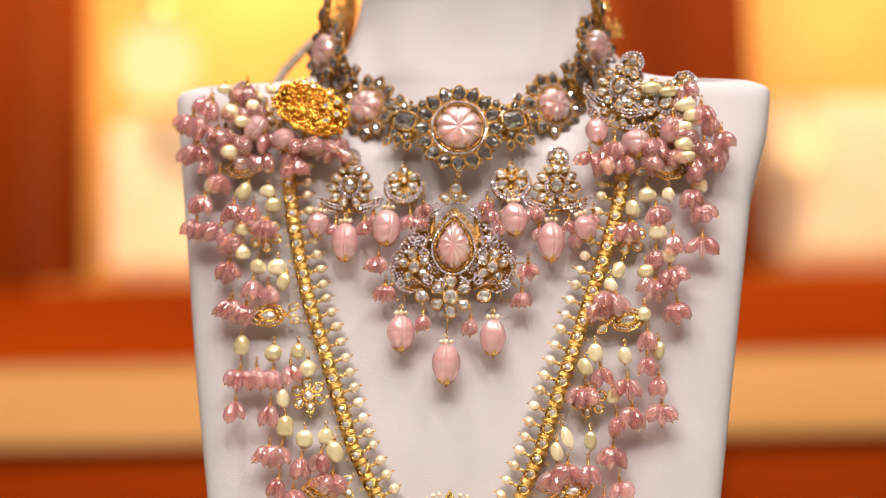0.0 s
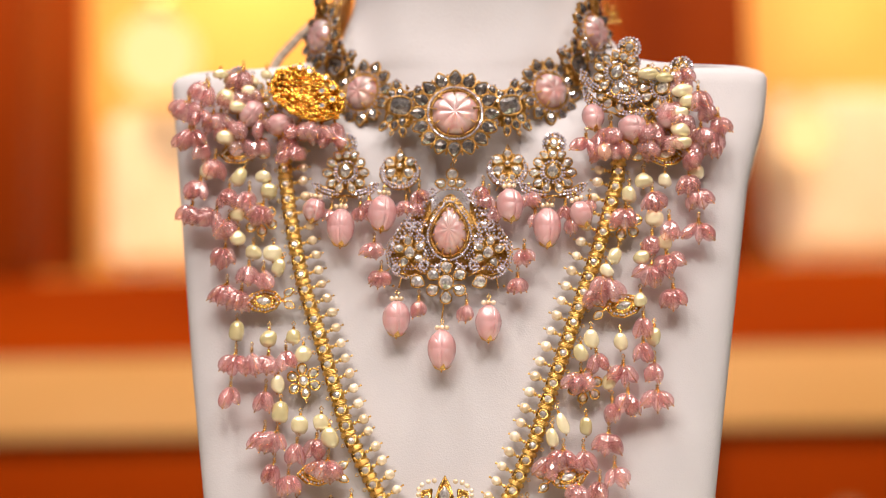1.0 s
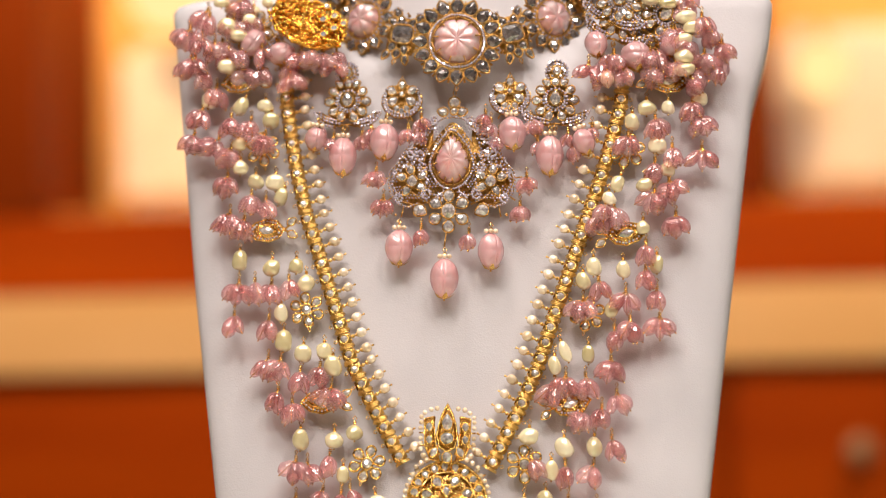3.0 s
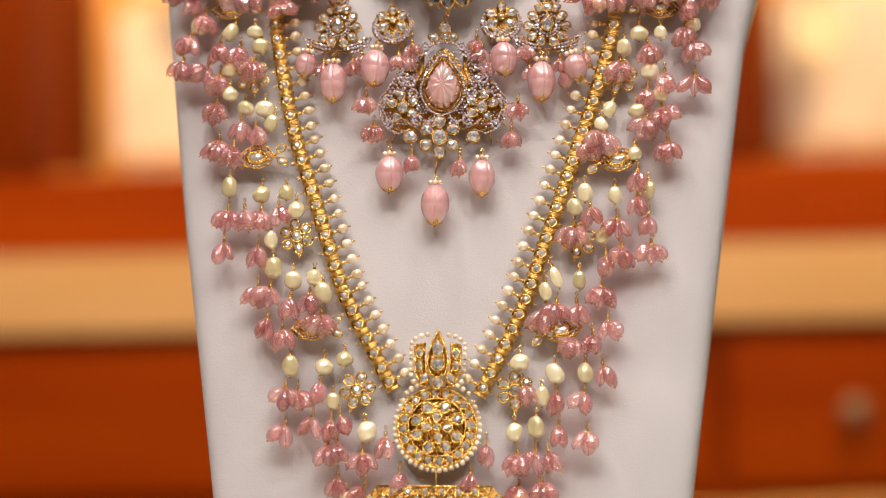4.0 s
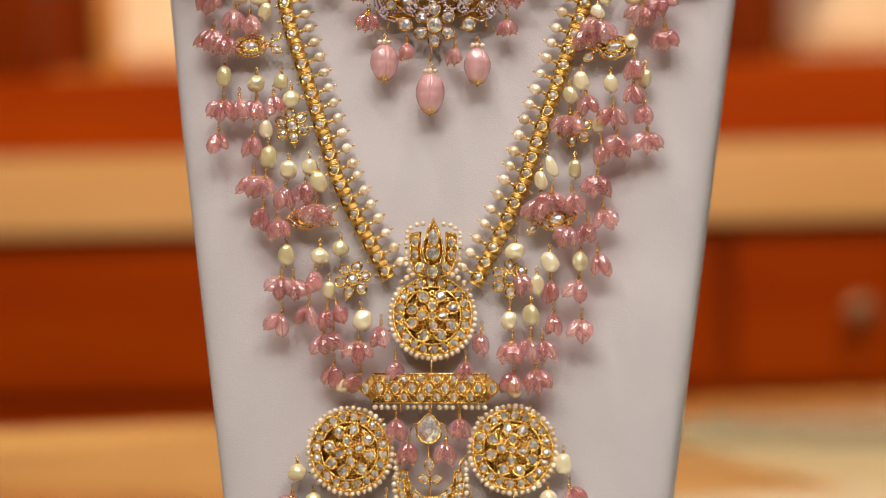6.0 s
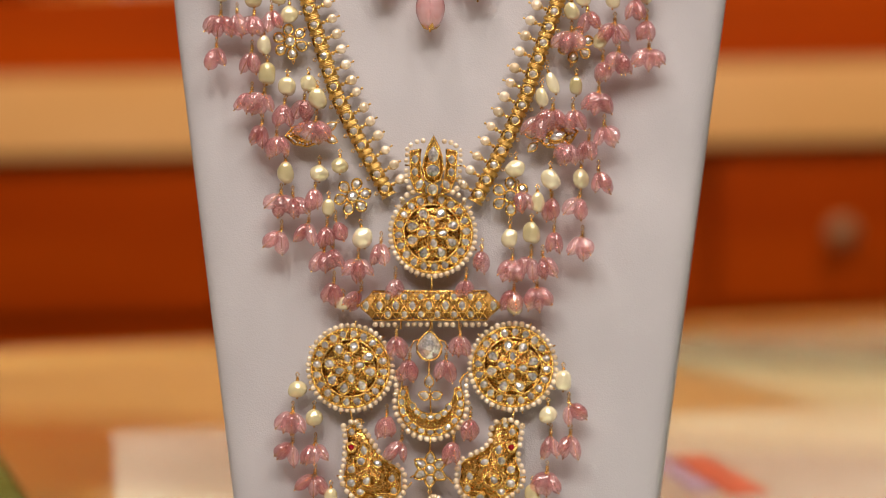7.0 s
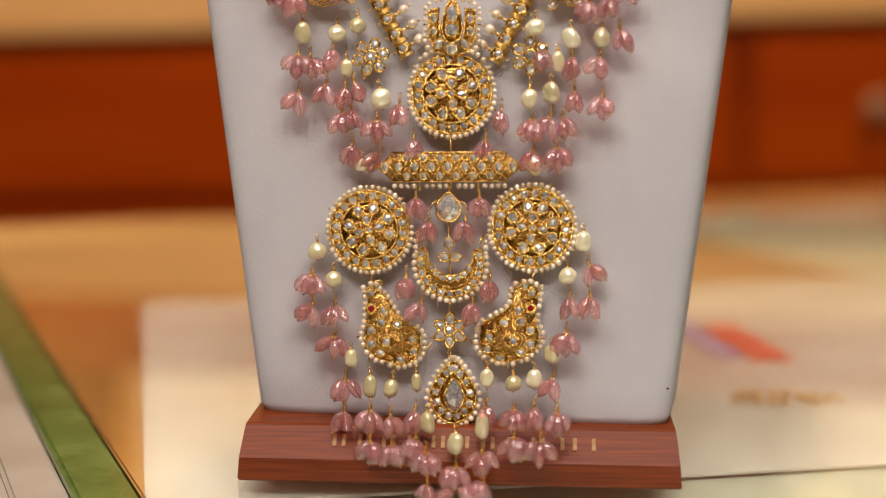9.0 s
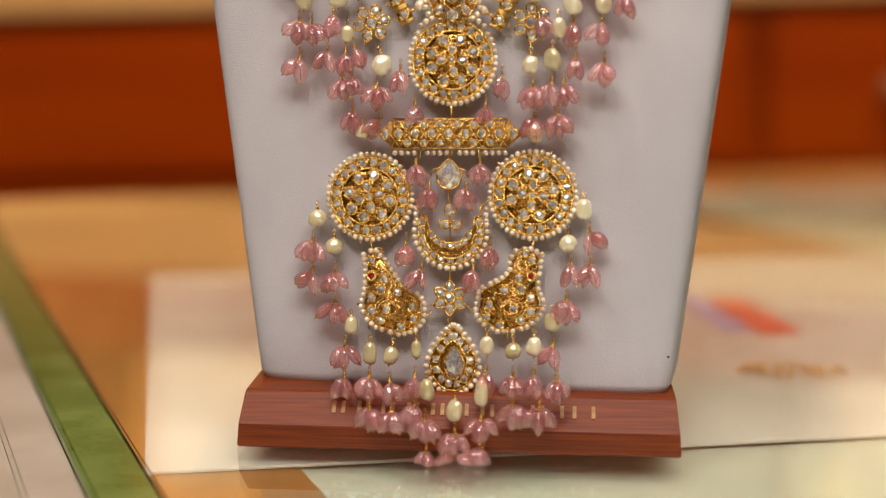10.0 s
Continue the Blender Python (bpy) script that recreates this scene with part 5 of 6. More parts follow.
def petal_pendant(x, z, s):
    """A smaller half-flower with a pavé rim."""
    o = Ornament("petal_pendant", choker, on(x, z, 1.5, 0), "", ANTIQUE)
    o.stone("round", 0, 3.4, 1.2, z=1.2)
    for t, a in ((90, 1.8), (25, 2.1), (155, 2.1), (-35, 2.3), (215, 2.3)):
        o.stone("pear", 5.0 * math.cos(radians(t)), 3.0 + 4.8 * math.sin(radians(t)), a, a * 1.15, t + 90, z=0.4)
    o.pave(arc(0, 0.6, 8.8, 165, 375, 20, 7.8), 0.68, 1.2)
    o.pave([(-8.4, 2.6), (-7.2, 6.0), (-4.6, 6.6)], 0.6, 1.2)
    o.pave(arc(0, 0.4, 7.4, 175, 365, 16, 6.4), 0.62, 1.15)
    o.wire(arc(0, 0.6, 9.4, 160, 380, 20, 8.4), 0.5, -0.4)
    o.plate(arc(0, 1.0, 7.8, 0, 360, 20)[:-1], -1.6, -0.8)
    for px, py in ((-2.4, -3.6), (2.4, -3.6), (0, -4.8)):
        o.stone("pear", px, py, 1.5, 1.9, 180 + px * 8, z=0.4)
    o.pave([(8.4, 2.6), (7.2, 6.0), (4.6, 6.6)], 0.6, 1.2)
    o.wire([(0, 8.4, 0), (0.9, 10.4, 0), (0, 12.4, 0), (-0.9, 10.4, 0)], 0.4, 0, True)
    o.wire([(s * 6.6, -5, 0), (s * 8, -8.4, 0)], 0.38)
    o.wire([(-s * 4.0, -7, 0), (-s * 5.4, -9.6, 0)], 0.38)
    o.finish()


ear_pendant(-47.2, 352.6, -1)
ear_pendant(49.7, 352.2, 1)
petal_pendant(-21.7, 353.0, -1)
petal_pendant(28.7, 354.0, 1)
ear_pendant(80.0, 391.0, 1, -18, 3.0)
ear_pendant(100.0, 386.0, 1, -32, 1.0)
ear_pendant(-94.0, 388.0, -1, 25, 0.0)
ear_pendant(78.7, 398.8, 1, -24, 5.0)
ear_pendant(99.5, 391.4, 1, -40, 4.0)
for x, z, a, b, r in ((-48.8, 326.8, 6.5, 9.0, 0), (-61.8, 335.2, 5.2, 5.6, -8), (-29.4, 333.6, 6.8, 8.6, -4), (30.0, 337.4, 6.6, 7.8, 4), (47.0, 326.8, 6.5, 9.2, 0), (62.6, 333.0, 5.6, 6.2, 18),
                      (-79.1, 376.3, 7.0, 5.6, 20), (-93.0, 382.0, 5.6, 7.0, -35), (68.3, 379.0, 5.4, 6.2, 6), (86.5, 373.0, 7.4, 6.8, 4), (102.2, 377.3, 5.0, 5.0, 20)):
    melon(choker, x, z, a, b, r, 3.5, z < 345)
for x, z, angs in ((-40.0, 338.0, (-30, 10, 35)), (-36.0, 341.5, (-25, 15)), (-18.5, 341.0, (-30, 5, 35)), (-12.5, 346.0, (-25, 10, 40)), (-60.0, 343.0, (-20, 20)), (-53.5, 337.0, (-35, 0)), (-13.0, 340.0, (-20, 25)),
                   (20.0, 343.5, (-40, -8, 20)), (17.5, 347.5, (-45, -15, 12)), (24.0, 337.5, (-35, 5)), (38.5, 344.0, (-25, 15, 40)), (41.5, 335.0, (-20, 20)), (55.5, 338.5, (-30, 10)), (57.5, 332.5, (-15, 20)), (66.5, 341.0, (-30, 20))):
    tassel(choker, x, z, angs, 1.0, 0.72)


RICH = vary(material("polished_rich_gold", (1.0, 0.55, 0.08), 0.16, 1.0), (0.95, 0.48, 0.05), (1.0, 0.66, 0.14), 0.4, bump=0.2, bump_scale=1.2, distance=0.2)


def filigree_back():
    """Granulated yellow gold underside of a folded side piece."""
    o = Ornament("filigree_back", choker, on(-67.0, 391.5, 4.0, -32, 1.0, -24), "bright yellow gold filigree reverse", RICH)
    for i in range(260):
        t, r = rnd.uniform(0, 6.283), math.sqrt(rnd.random())
        p = (20 * r * math.cos(t), 14 * r * math.sin(t), 3.0 * (1 - r * r) + rnd.uniform(-0.8, 1.4))
        ball(o.bm, p, rnd.uniform(0.6, 1.3), 6, 4)
        if i % 4 == 0:
            o.wire([p, (p[0] + rnd.uniform(-3, 3), p[1] + rnd.uniform(-3, 3), p[2] + rnd.uniform(0, 2))], 0.5)
    for k in range(5):
        o.wire(arc(rnd.uniform(-3, 3), rnd.uniform(-2, 2), 7 + 2.8 * k, 0, 360, 20, 5 + 2.0 * k)[:-1], 0.7, 0.5, True)
    o.plate(arc(0, 0, 19, 0, 360, 22, 13)[:-1], -1.5, -0.6)
    for px, py in ((9, 9), (3, 11.5), (13, 3), (-5, 10), (6, 4), (15, 8), (-10, 9), (11, -3)):
        o.stone("round", px, py, 1.4, 1.6, 0, z=3.2)
    o.finish()


filigree_back()


def neck_cord(points, name, mat, r):
    bm = bmesh.new()
    tube(points, r, 8, bm)
    piece(name, done(bm, name, mat), choker, None, "grey twisted neck cord behind the choker")


CORD = vary(material("grey_cord", (0.3, 0.25, 0.2), 0.8), (0.24, 0.19, 0.14), (0.40, 0.33, 0.26), 300)
neck_cord([(-0.0915, 0.086, 0.409), (-0.087, 0.094, 0.421), (-0.0785, 0.100, 0.433), (-0.069, 0.105, 0.444), (-0.060, 0.112, 0.455)], "neck_cord", CORD, 0.0024)
for gx, gz, gy in ((-0.0585, 0.455, 0.10), (0.0765, 0.456, 0.10), (0.083, 0.447, 0.105), (-0.064, 0.447, 0.10)):
    bm = bmesh.new()
    for i in range(26):
        ball(bm, (rnd.gauss(0, 2.2), rnd.gauss(0, 3.2), rnd.gauss(0, 1.5)), rnd.uniform(0.8, 1.6), 6, 4)
    piece("gold_finial", done(bm, "gold_finial", GOLD), choker, Matrix.Translation((gx, gy, gz)) @ MM @ Matrix.Rotation(radians(90), 4, "X"))


# ---- side strands: pearls, tassels and motifs ----
drop_pearl(haar, -113.9, 354.4, 3.3, 3.9)
drop_pearl(haar, -98.2, 351.6, 3.1, 4.6, -25)
drop_pearl(haar, -86.4, 351.5, 3.6, 3.1)
drop_pearl(haar, -83.5, 344.6, 3.6, 3.9)
drop_pearl(haar, -98.0, 333.8, 3.1, 3.6)
drop_pearl(haar, -97.6, 322.3, 3.1, 3.9)
drop_pearl(haar, -90.1, 315.3, 3.6, 3.6)
drop_pearl(haar, -80.6, 314.8, 4.1, 4.1)
drop_pearl(haar, -77.7, 308.1, 2.8, 4.4, -20)
drop_pearl(haar, -96.5, 278.2, 3.3, 4.9)
drop_pearl(haar, -81.2, 274.9, 3.3, 4.1)
drop_pearl(haar, -69.8, 275.7, 3.1, 3.6)
drop_pearl(haar, -65.0, 267.9, 3.3, 4.4)
drop_pearl(haar, -76.5, 254.0, 2.8, 4.4)
drop_pearl(haar, -74.8, 241.0, 3.6, 5.1)
drop_pearl(haar, -65.4, 235.2, 3.6, 4.4)
drop_pearl(haar, -55.8, 236.6, 3.3, 3.9)
drop_pearl(haar, -51.7, 229.7, 3.6, 4.9)
drop_pearl(haar, -105.7, 390.6, 3.3, 2.6)
drop_pearl(haar, -100.0, 385.5, 2.6, 2.3)
drop_pearl(haar, -93.5, 398.3, 2.8, 2.1)
drop_pearl(haar, -104.6, 399.0, 2.8, 2.1)
drop_pearl(haar, -86.8, 401.6, 2.6, 2.3)
drop_pearl(haar, -105.5, 371.6, 3.9, 2.6)
drop_pearl(haar, -65.9, 196.3, 3.3, 5.1)
drop_pearl(haar, -50.3, 196.4, 3.6, 4.1)
drop_pearl(haar, -41.0, 199.9, 3.3, 3.9)
drop_pearl(haar, -45.9, 180.7, 2.6, 4.1)
drop_pearl(haar, -30.2, 167.7, 3.9, 4.9, 10)
drop_pearl(haar, -38.9, 137.9, 3.1, 3.1)
drop_pearl(haar, 91.3, 349.1, 3.6, 3.9)
drop_pearl(haar, 101.1, 349.0, 2.8, 3.3)
drop_pearl(haar, 84.7, 342.4, 3.1, 4.1)
drop_pearl(haar, 115.4, 352.9, 3.3, 3.3)
drop_pearl(haar, 96.2, 331.2, 3.9, 3.9)
drop_pearl(haar, 90.2, 313.3, 3.3, 3.3)
drop_pearl(haar, 100.6, 320.4, 3.1, 3.6)
drop_pearl(haar, 77.9, 313.8, 2.8, 3.9, -20)
drop_pearl(haar, 74.0, 306.8, 2.8, 3.3)
drop_pearl(haar, 89.2, 293.7, 2.6, 3.6)
drop_pearl(haar, 66.8, 275.6, 3.1, 4.4)
drop_pearl(haar, 62.1, 269.1, 3.1, 4.1)
drop_pearl(haar, 80.0, 274.4, 2.8, 4.1)
drop_pearl(haar, 95.2, 277.0, 2.8, 4.4)
drop_pearl(haar, 74.7, 256.4, 2.6, 4.1)
drop_pearl(haar, 53.8, 237.2, 2.3, 5.1, 20)
drop_pearl(haar, 49.2, 230.9, 2.6, 4.4)
drop_pearl(haar, 64.4, 236.1, 2.6, 4.4)
drop_pearl(haar, 109.8, 367.7, 3.3, 2.6)
drop_pearl(haar, 111.4, 384.8, 2.8, 2.3)
drop_pearl(haar, 103.7, 390.9, 3.1, 2.3)
drop_pearl(haar, 96.1, 399.8, 3.1, 2.1)
drop_pearl(haar, 89.4, 396.0, 2.3, 2.1)
drop_pearl(haar, 107.6, 388.1, 2.6, 2.1)
drop_pearl(haar, 38.0, 199.4, 3.6, 3.9)
drop_pearl(haar, 53.4, 194.6, 3.9, 4.6)
drop_pearl(haar, 66.9, 195.2, 3.1, 4.9)
drop_pearl(haar, 47.7, 184.4, 2.8, 4.6)
drop_pearl(haar, 45.2, 170.7, 3.6, 5.1)
drop_pearl(haar, 35.7, 168.5, 3.1, 4.4)
drop_pearl(haar, 37.8, 138.2, 3.1, 3.9)
drop_pearl(haar, -59.2, 99.2, 3.6, 4.1)
drop_pearl(haar, -51.4, 86.7, 3.3, 4.1)
drop_pearl(haar, 59.9, 105.9, 3.3, 4.6)
drop_pearl(haar, 53.2, 90.8, 3.3, 4.1)
drop_pearl(haar, -43.4, 51.2, 2.8, 4.1)
drop_pearl(haar, -34.2, 40.0, 2.8, 5.1, 0, 6.3)
drop_pearl(haar, -24.7, 39.7, 2.8, 4.6, -10, 6.8)
drop_pearl(haar, -13.4, 42.3, 2.1, 4.1, 0, 5.2)
drop_pearl(haar, -7.8, 27.2, 3.1, 5.1, 0, 16.7)
drop_pearl(haar, 4.9, 19.9, 3.3, 5.1, 0, 20.3)
drop_pearl(haar, 16.3, 27.1, 2.8, 5.9, 0, 17.3)
drop_pearl(haar, 18.2, 44.7, 2.8, 4.6, 0, 4.2)
drop_pearl(haar, 29.8, 43.5, 3.1, 3.9, 0, 5.5)
drop_pearl(haar, 39.0, 45.3, 3.3, 4.4, 0, 4.4)
drop_pearl(haar, 46.8, 55.6, 3.3, 4.4)
tassel(haar, -116.5, 350.8, (-40, -12, 20,))
tassel(haar, -120.1, 338.8, (-62, -20, 18,))
tassel(haar, -108.2, 336.0, (-85, -50, 5,))
tassel(haar, -102.6, 346.9, (-35, 25, -5,))
tassel(haar, -102.1, 331.9, (-42, -12, 20,))
tassel(haar, -110.0, 361.3, (-30, 5, 25,))
tassel(haar, -93.0, 345.5, (-32, 15,))
tassel(haar, -86.0, 338.6, (-62, -20, 15, 30,))
tassel(haar, -103.4, 318.3, (-45, -12, 12, 40,))
tassel(haar, -101.7, 300.8, (-55, -20, 10, 35,))
tassel(haar, -94.8, 298.1, (-40, -8, 22,))
tassel(haar, -91.8, 310.2, (-42, 5, 30,))
tassel(haar, -84.9, 307.2, (0, 40,))
tassel(haar, -96.4, 268.2, (-48, -8, 32,))
tassel(haar, -89.0, 269.0, (-12, 30,))
tassel(haar, -98.2, 253.3, (-15, 38,))
tassel(haar, -81.0, 268.3, (-38, 5, 22,))
tassel(haar, -73.1, 270.4, (-8, 38,))
tassel(haar, -81.8, 252.1, (-30, 15,))
tassel(haar, -81.6, 233.2, (-45, -10,))
tassel(haar, -75.8, 232.8, (-52, -10, 32,))
tassel(haar, -76.7, 218.7, (-35, 2,))
tassel(haar, -66.5, 228.3, (-22, 18,))
tassel(haar, -70.0, 213.7, (-32, 8, 40,))
tassel(haar, -57.4, 230.4, (-35, 12,))
tassel(haar, -52.0, 220.3, (-72, -30, 10, 48,))
tassel(haar, -67.6, 187.5, (-52, -5, 38,))
tassel(haar, -62.3, 186.3, (20, 52,))
tassel(haar, -67.2, 171.0, (-52, 4,))
tassel(haar, -52.0, 190.8, (-15, 12,))
tassel(haar, -54.8, 174.7, (-40, 20,))
tassel(haar, -46.5, 173.8, (-12, 15,))
tassel(haar, -42.7, 175.7, (28,))
tassel(haar, -47.6, 162.2, (-32, 12,))
tassel(haar, -43.7, 163.7, (8, 35,))
tassel(haar, -43.0, 148.4, (-32, 18,))
tassel(haar, -32.1, 158.9, (-48, 4, 52,))
tassel(haar, -30.6, 144.3, (-42, -60,))
tassel(haar, -21.9, 166.4, (-22, 15,))
tassel(haar, -15.3, 150.9, (-12, 14,))
tassel(haar, 112.0, 352.4, (-35, -5, 20,))
tassel(haar, 115.7, 345.7, (-20, 18, 52,))
tassel(haar, 115.9, 329.8, (-52, 0, 45,))
tassel(haar, 95.1, 344.5, (-32, 10, 40,))
tassel(haar, 102.6, 331.2, (-15, 25,))
tassel(haar, 82.9, 336.6, (-35, 30, 0,))
tassel(haar, 94.8, 324.6, (-28, 8,))
tassel(haar, 101.0, 315.1, (-30, 8, 68,))
tassel(haar, 94.5, 310.2, (-72, -22, 8, 28,))
tassel(haar, 103.8, 299.7, (-35, 0, 42,))
tassel(haar, 72.7, 304.9, (-42, -10, 32,))
tassel(haar, 76.0, 303.6, (10, 42,))
tassel(haar, 70.1, 300.2, (-42, 18,))
tassel(haar, 90.3, 286.8, (-22, 20,))
tassel(haar, 90.1, 275.2, (-28, 22,))
tassel(haar, 95.0, 266.2, (-18, 14,))
tassel(haar, 69.0, 269.9, (-15, 38,))
tassel(haar, 62.1, 260.9, (-62, -18, 10, 40,))
tassel(haar, 81.1, 264.6, (-42, 4, 45,))
tassel(haar, 83.0, 252.2, (-28, 8, 35,))
tassel(haar, 96.1, 253.5, (-42, 0, 52,))
tassel(haar, 75.9, 248.3, (-12, 10,))
tassel(haar, 74.4, 234.4, (-52, -12, 35,))
tassel(haar, 63.0, 226.8, (-12, 35,))
tassel(haar, 54.2, 226.7, (-52, -16, 14, 40,))
tassel(haar, 49.2, 222.9, (-58, 0,))
tassel(haar, 76.8, 219.5, (-22, 45,))
tassel(haar, 74.4, 199.3, (-8, 35,))
tassel(haar, 70.2, 213.1, (-32, 10,))
tassel(haar, 61.4, 211.7, (-52, -12, 20,))
tassel(haar, 53.9, 187.8, (-12, 14,))
tassel(haar, 66.4, 187.9, (-48, 4,))
tassel(haar, 55.2, 172.8, (-18, 18,))
tassel(haar, 67.7, 170.5, (-42, 28,))
tassel(haar, 38.8, 190.1, (52, 20,))
tassel(haar, 37.0, 160.0, (-48, -5, 28,))
tassel(haar, 45.2, 161.4, (-48, 8,))
tassel(haar, 50.2, 161.5, (0, 42,))
tassel(haar, 37.8, 146.4, (-42, 10,))
tassel(haar, 47.8, 147.8, (-22, 10, 46,))
tassel(haar, 23.3, 164.1, (8, -14,))
tassel(haar, 16.4, 151.0, (-22, 6,))
tassel(haar, -61.0, 89.8, (-52, 0, 40,))
tassel(haar, -60.9, 75.7, (-62, 5,))
tassel(haar, -50.6, 76.0, (-42, 5, 48,))
tassel(haar, -50.5, 62.0, (-62, 0, 32,))
tassel(haar, 62.3, 96.8, (0, 58,))
tassel(haar, 63.3, 83.1, (-35, 22,))
tassel(haar, 54.6, 82.9, (-18, 20,))
tassel(haar, 53.1, 66.6, (-38, 0, 36,))
tassel(haar, -45.4, 44.0, (-42, 0, 45,), 6.1)
tassel(haar, -44.7, 32.2, (-32, 18,), 14.9)
tassel(haar, -33.3, 32.6, (-48, 4, 42,), 14.9)
tassel(haar, -32.5, 20.5, (-42, -4, 35,), 21.4)
tassel(haar, -24.2, 30.9, (-2, 45,), 16.5)
tassel(haar, -22.9, 19.8, (-22, 12, 40,), 22.0)
tassel(haar, -13.1, 33.4, (-22, 6,), 14.9)
tassel(haar, -12.5, 22.5, (-42, -10, 15,), 20.9)
tassel(haar, -8.0, 17.3, (-62, 4, 52,), 24.0)
tassel(haar, -6.9, 4.8, (-32, 12,), 27.7)
tassel(haar, 5.3, 12.3, (-38, 0, 42,), 26.2)
tassel(haar, 5.5, 3.5, (-72, 72, -40,), 28.1)
tassel(haar, 16.7, 18.4, (-55, 0, 52,), 24.0)
tassel(haar, 17.7, 7.1, (-48, 8, -10,), 27.4)
tassel(haar, 18.1, 36.7, (15, -15,), 13.3)
tassel(haar, 30.0, 35.1, (-38, 0, 32,), 14.9)
tassel(haar, 30.3, 24.3, (-48, 0, 30,), 20.9)
tassel(haar, 39.1, 36.5, (-12, 14,), 14.1)
tassel(haar, 41.7, 23.6, (-42, 0, 46,), 21.4)
tassel(haar, 47.6, 47.4, (-42, 5,), 6.1)
tassel(haar, 48.9, 34.8, (-32, 12, 36,), 15.7)
tassel(haar, -18.5, 89.6, (-22, 0, 16,))
tassel(haar, -11.5, 78.5, (-38, 12,))
tassel(haar, 11.6, 79.1, (12, -18,))
tassel(haar, 19.0, 89.4, (0, -15,))
tassel(haar, -14.5, 125.4, (-14, 24,))
tassel(haar, -8.5, 115.0, (-26, 10,))
tassel(haar, 14.0, 126.0, (-22, 24,))
tassel(haar, 7.9, 115.4, (-26, 18,))
tassel(haar, -115.7, 398.6, (-60, -10, 20,))
tassel(haar, -123.7, 389.4, (-70, -30, 15,))
tassel(haar, -97.9, 403.2, (-60, -15, 30,))
tassel(haar, -108.2, 383.6, (-55, -10, 25, 50,))
tassel(haar, -123.1, 375.3, (-50, 0, 35,))
tassel(haar, -115.3, 369.7, (-25, 10,))
tassel(haar, -96.7, 370.9, (-30, 20, 45,))
tassel(haar, -88.5, 370.8, (-15, 25,))
tassel(haar, -69.6, 379.0, (-30, 10, 45,))
tassel(haar, -60.0, 377.5, (-25, 15, 40,))
tassel(haar, -53.2, 378.8, (-10, 30,))
tassel(haar, -72.1, 372.1, (-50, -10,))
tassel(haar, 70.8, 372.1, (-30, 10, 40,))
tassel(haar, 78.6, 369.4, (-40, 0,))
tassel(haar, 98.2, 374.6, (-30, 5, 40,))
tassel(haar, 94.2, 367.9, (-15, 25,))
tassel(haar, 109.9, 374.5, (-40, 10, 50,))
tassel(haar, 122.8, 373.0, (-60, -10, 30, -35,))
tassel(haar, 117.9, 386.6, (20, 55,))
tassel(haar, 122.1, 378.4, (40, 80,))
tassel(haar, 113.6, 367.7, (-20, 25,))
tassel(haar, 106.5, 397.7, (-20, 30, 60,))
tassel(haar, 95.7, 377.3, (-40, 30,))
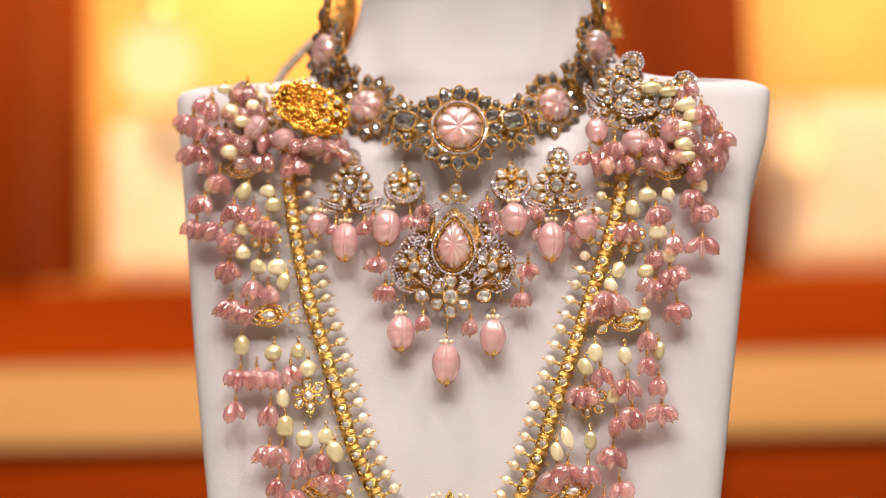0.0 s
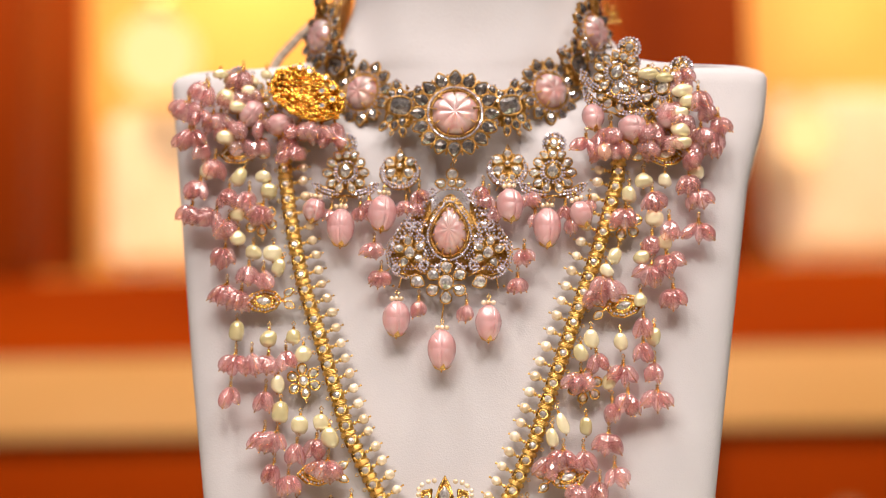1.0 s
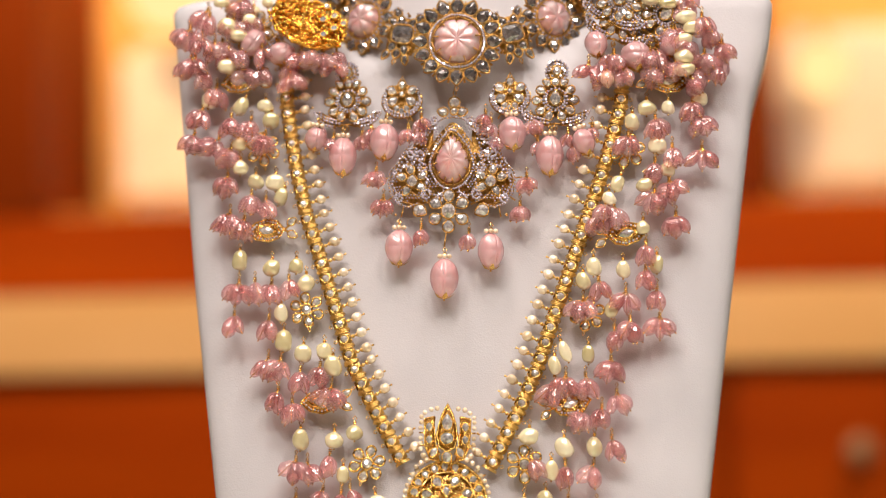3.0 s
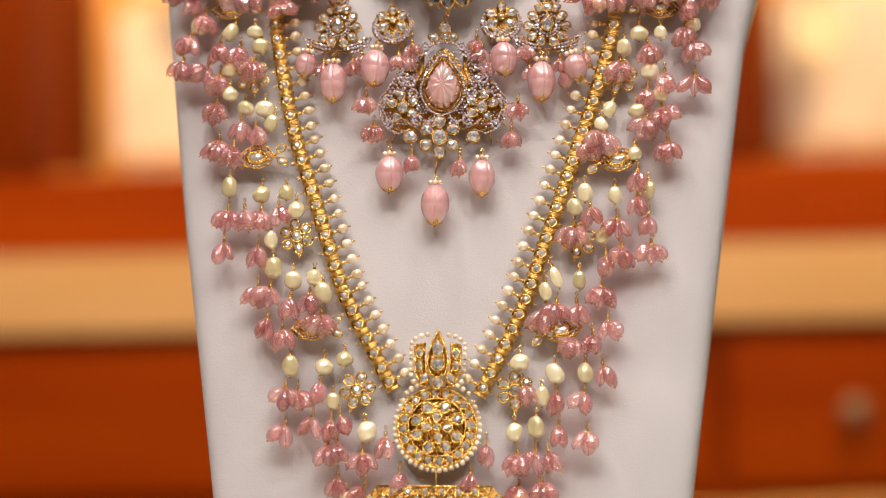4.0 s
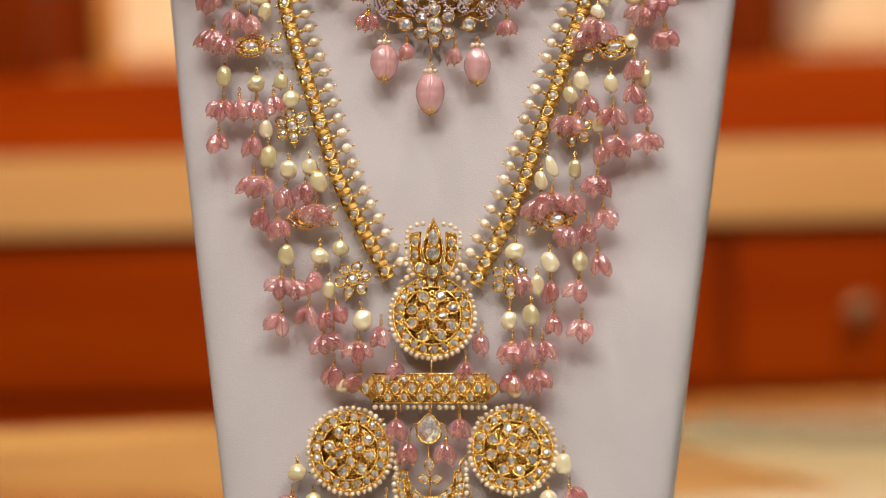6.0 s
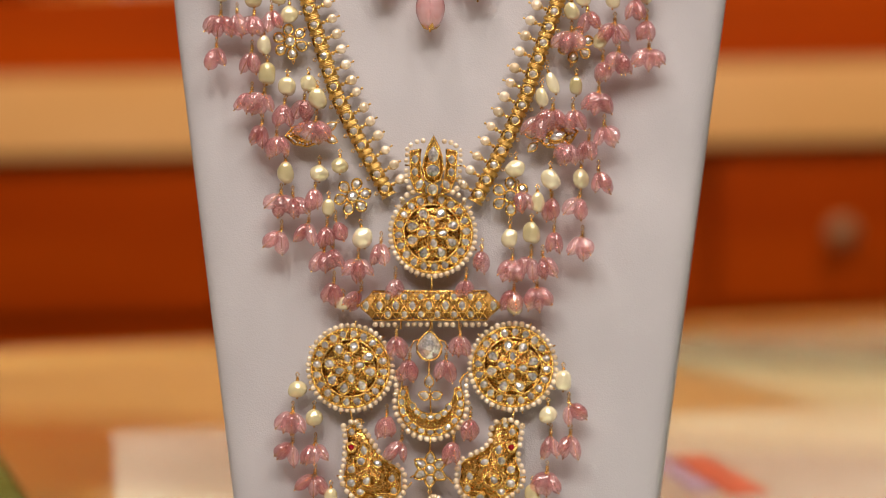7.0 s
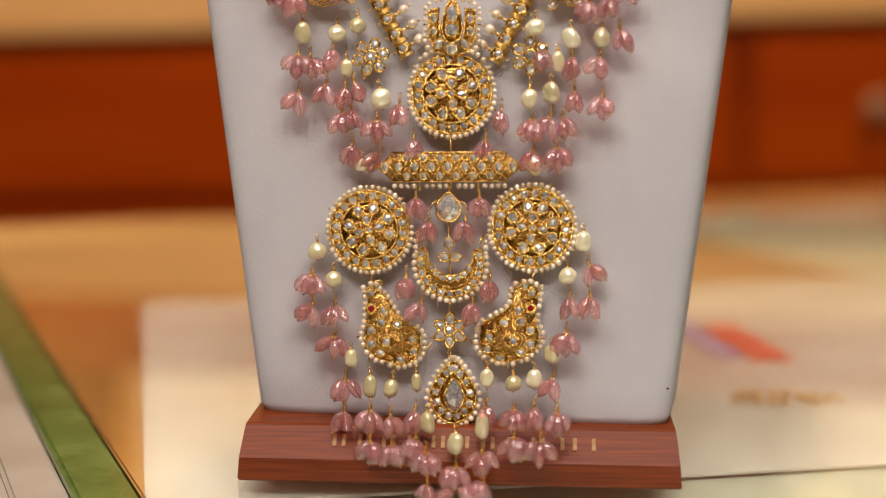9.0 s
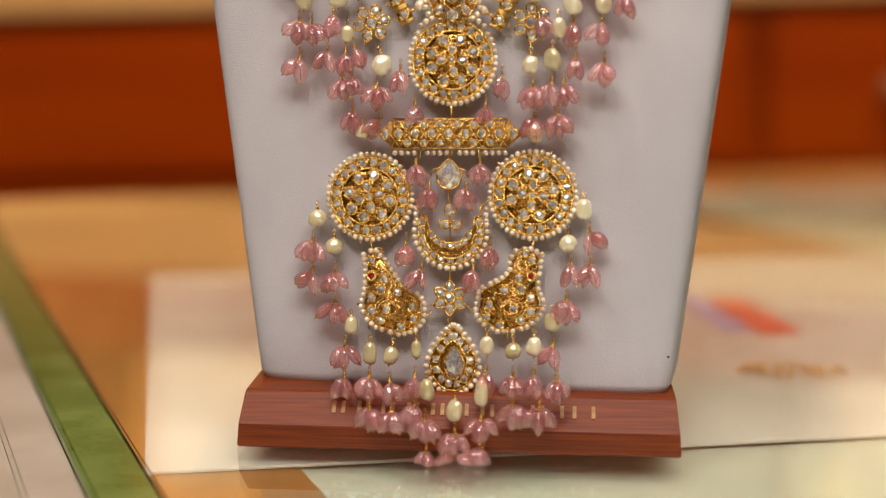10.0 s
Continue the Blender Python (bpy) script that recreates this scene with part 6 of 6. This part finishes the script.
# beads and pearls heaped on the shoulders
for x, z, angs in (
    (-123.4, 388.8, (-58, -14, 52,)),
    (-120.5, 374.8, (-58, -36, 52,)),
    (-114.0, 395.7, (-14, 8,)),
    (-97.7, 403.9, (8, 30,)),
    (-111.2, 382.2, (-36, 30,)),
    (-104.2, 378.8, (-36, 52,)),
    (-97.4, 379.3, (-36, -14, 8,)),
    (-69.7, 376.5, (-58, -36,)),
    (-64.3, 378.4, (-36, 8, 30,)),
    (-58.8, 375.6, (-58, 52,)),
    (-54.4, 372.2, (-36, 52,)),
    (-88.4, 380.0, (-14, 52,)),
    (-93.0, 395.4, (-36, 30,)),
    (-117.3, 384.0, (-36, 52,)),
    (-102.5, 392.8, (-58, -14, 52,)),
    (-74.3, 366.1, (-36, -14, 52,)),
    (108.5, 402.5, (-14, 52,)),
    (119.6, 386.5, (-58, -14, 30,)),
    (125.0, 378.6, (-14, 52,)),
    (123.5, 368.4, (-36, -14, 8,)),
    (111.4, 380.7, (-58, -36, 8,)),
    (95.4, 368.1, (-58, -14, 8,)),
    (111.0, 362.6, (8, 30,)),
    (76.3, 374.8, (-58, 8, 30,)),
    (64.8, 369.5, (-58, -36, 30,)),
    (72.6, 366.7, (-36, 8,)),
    (116.3, 391.5, (-14, 30, 52,)),
    (92.7, 375.4, (-58, -14, 30,)),
    (103.2, 386.2, (-58, 8, 52,)),
    (80.9, 367.5, (-14, 30,)),
    (104.2, 370.8, (-36, -14, 52,)),
    (117.2, 373.9, (-58, 30, 52,)),
):
    tassel(haar, x, z, angs, 5.0, 0.9)
for x, z, a, b in ((-105.4, 389.7, 4.2, 3.8), (-99.2, 385.2, 3.6, 3.4), (-104.7, 369.9, 3.8, 3.4), (-108.4, 401.3, 3.2, 2.6), (-94.3, 392.7, 3, 2.6), (93.6, 399.1, 4.2, 3.2), (109.3, 390.7, 4, 3.2), (112.0, 385.3, 3.8, 3.2), (108.0, 379.9, 3.4, 3.2), (107.9, 371.8, 4, 3.4), (108.3, 365.9, 4.2, 3), (100.9, 397.1, 3.6, 2.8), (73.0, 362.1, 3, 3.2)):
    drop_pearl(haar, x, z, a, b, 0, 6.0, False)
flower(haar, -64.4, 255.4, 5.4, 2.1, 6, 10)
flower(haar, -35.1, 185.9, 5.6, 2.2, 6, -17)
flower(haar, 35.8, 186.8, 5.7, 2.2, 6, 2)
flower(haar, -87.1, 331.0, 5.4, 2.1, 6, 8)
flower(haar, 82.5, 329.1, 5.4, 2.1, 6, -16)
flower(haar, 64.0, 254.3, 5.4, 2.0, 6, -11)
flower(haar, 55.9, 215.5, 5.4, 2.0, 6, 8)
fish(haar, -83.6, 292.0, 5, 1)
fish(haar, -56.3, 213.1, 4, 1)
fish(haar, 81.0, 290.4, 8, -1)
fish(haar, 55.9, 213.5, 12, -1)
fish(haar, -98.6, 363.2, 8, 1)
fish(haar, 100.6, 361.1, -8, -1)
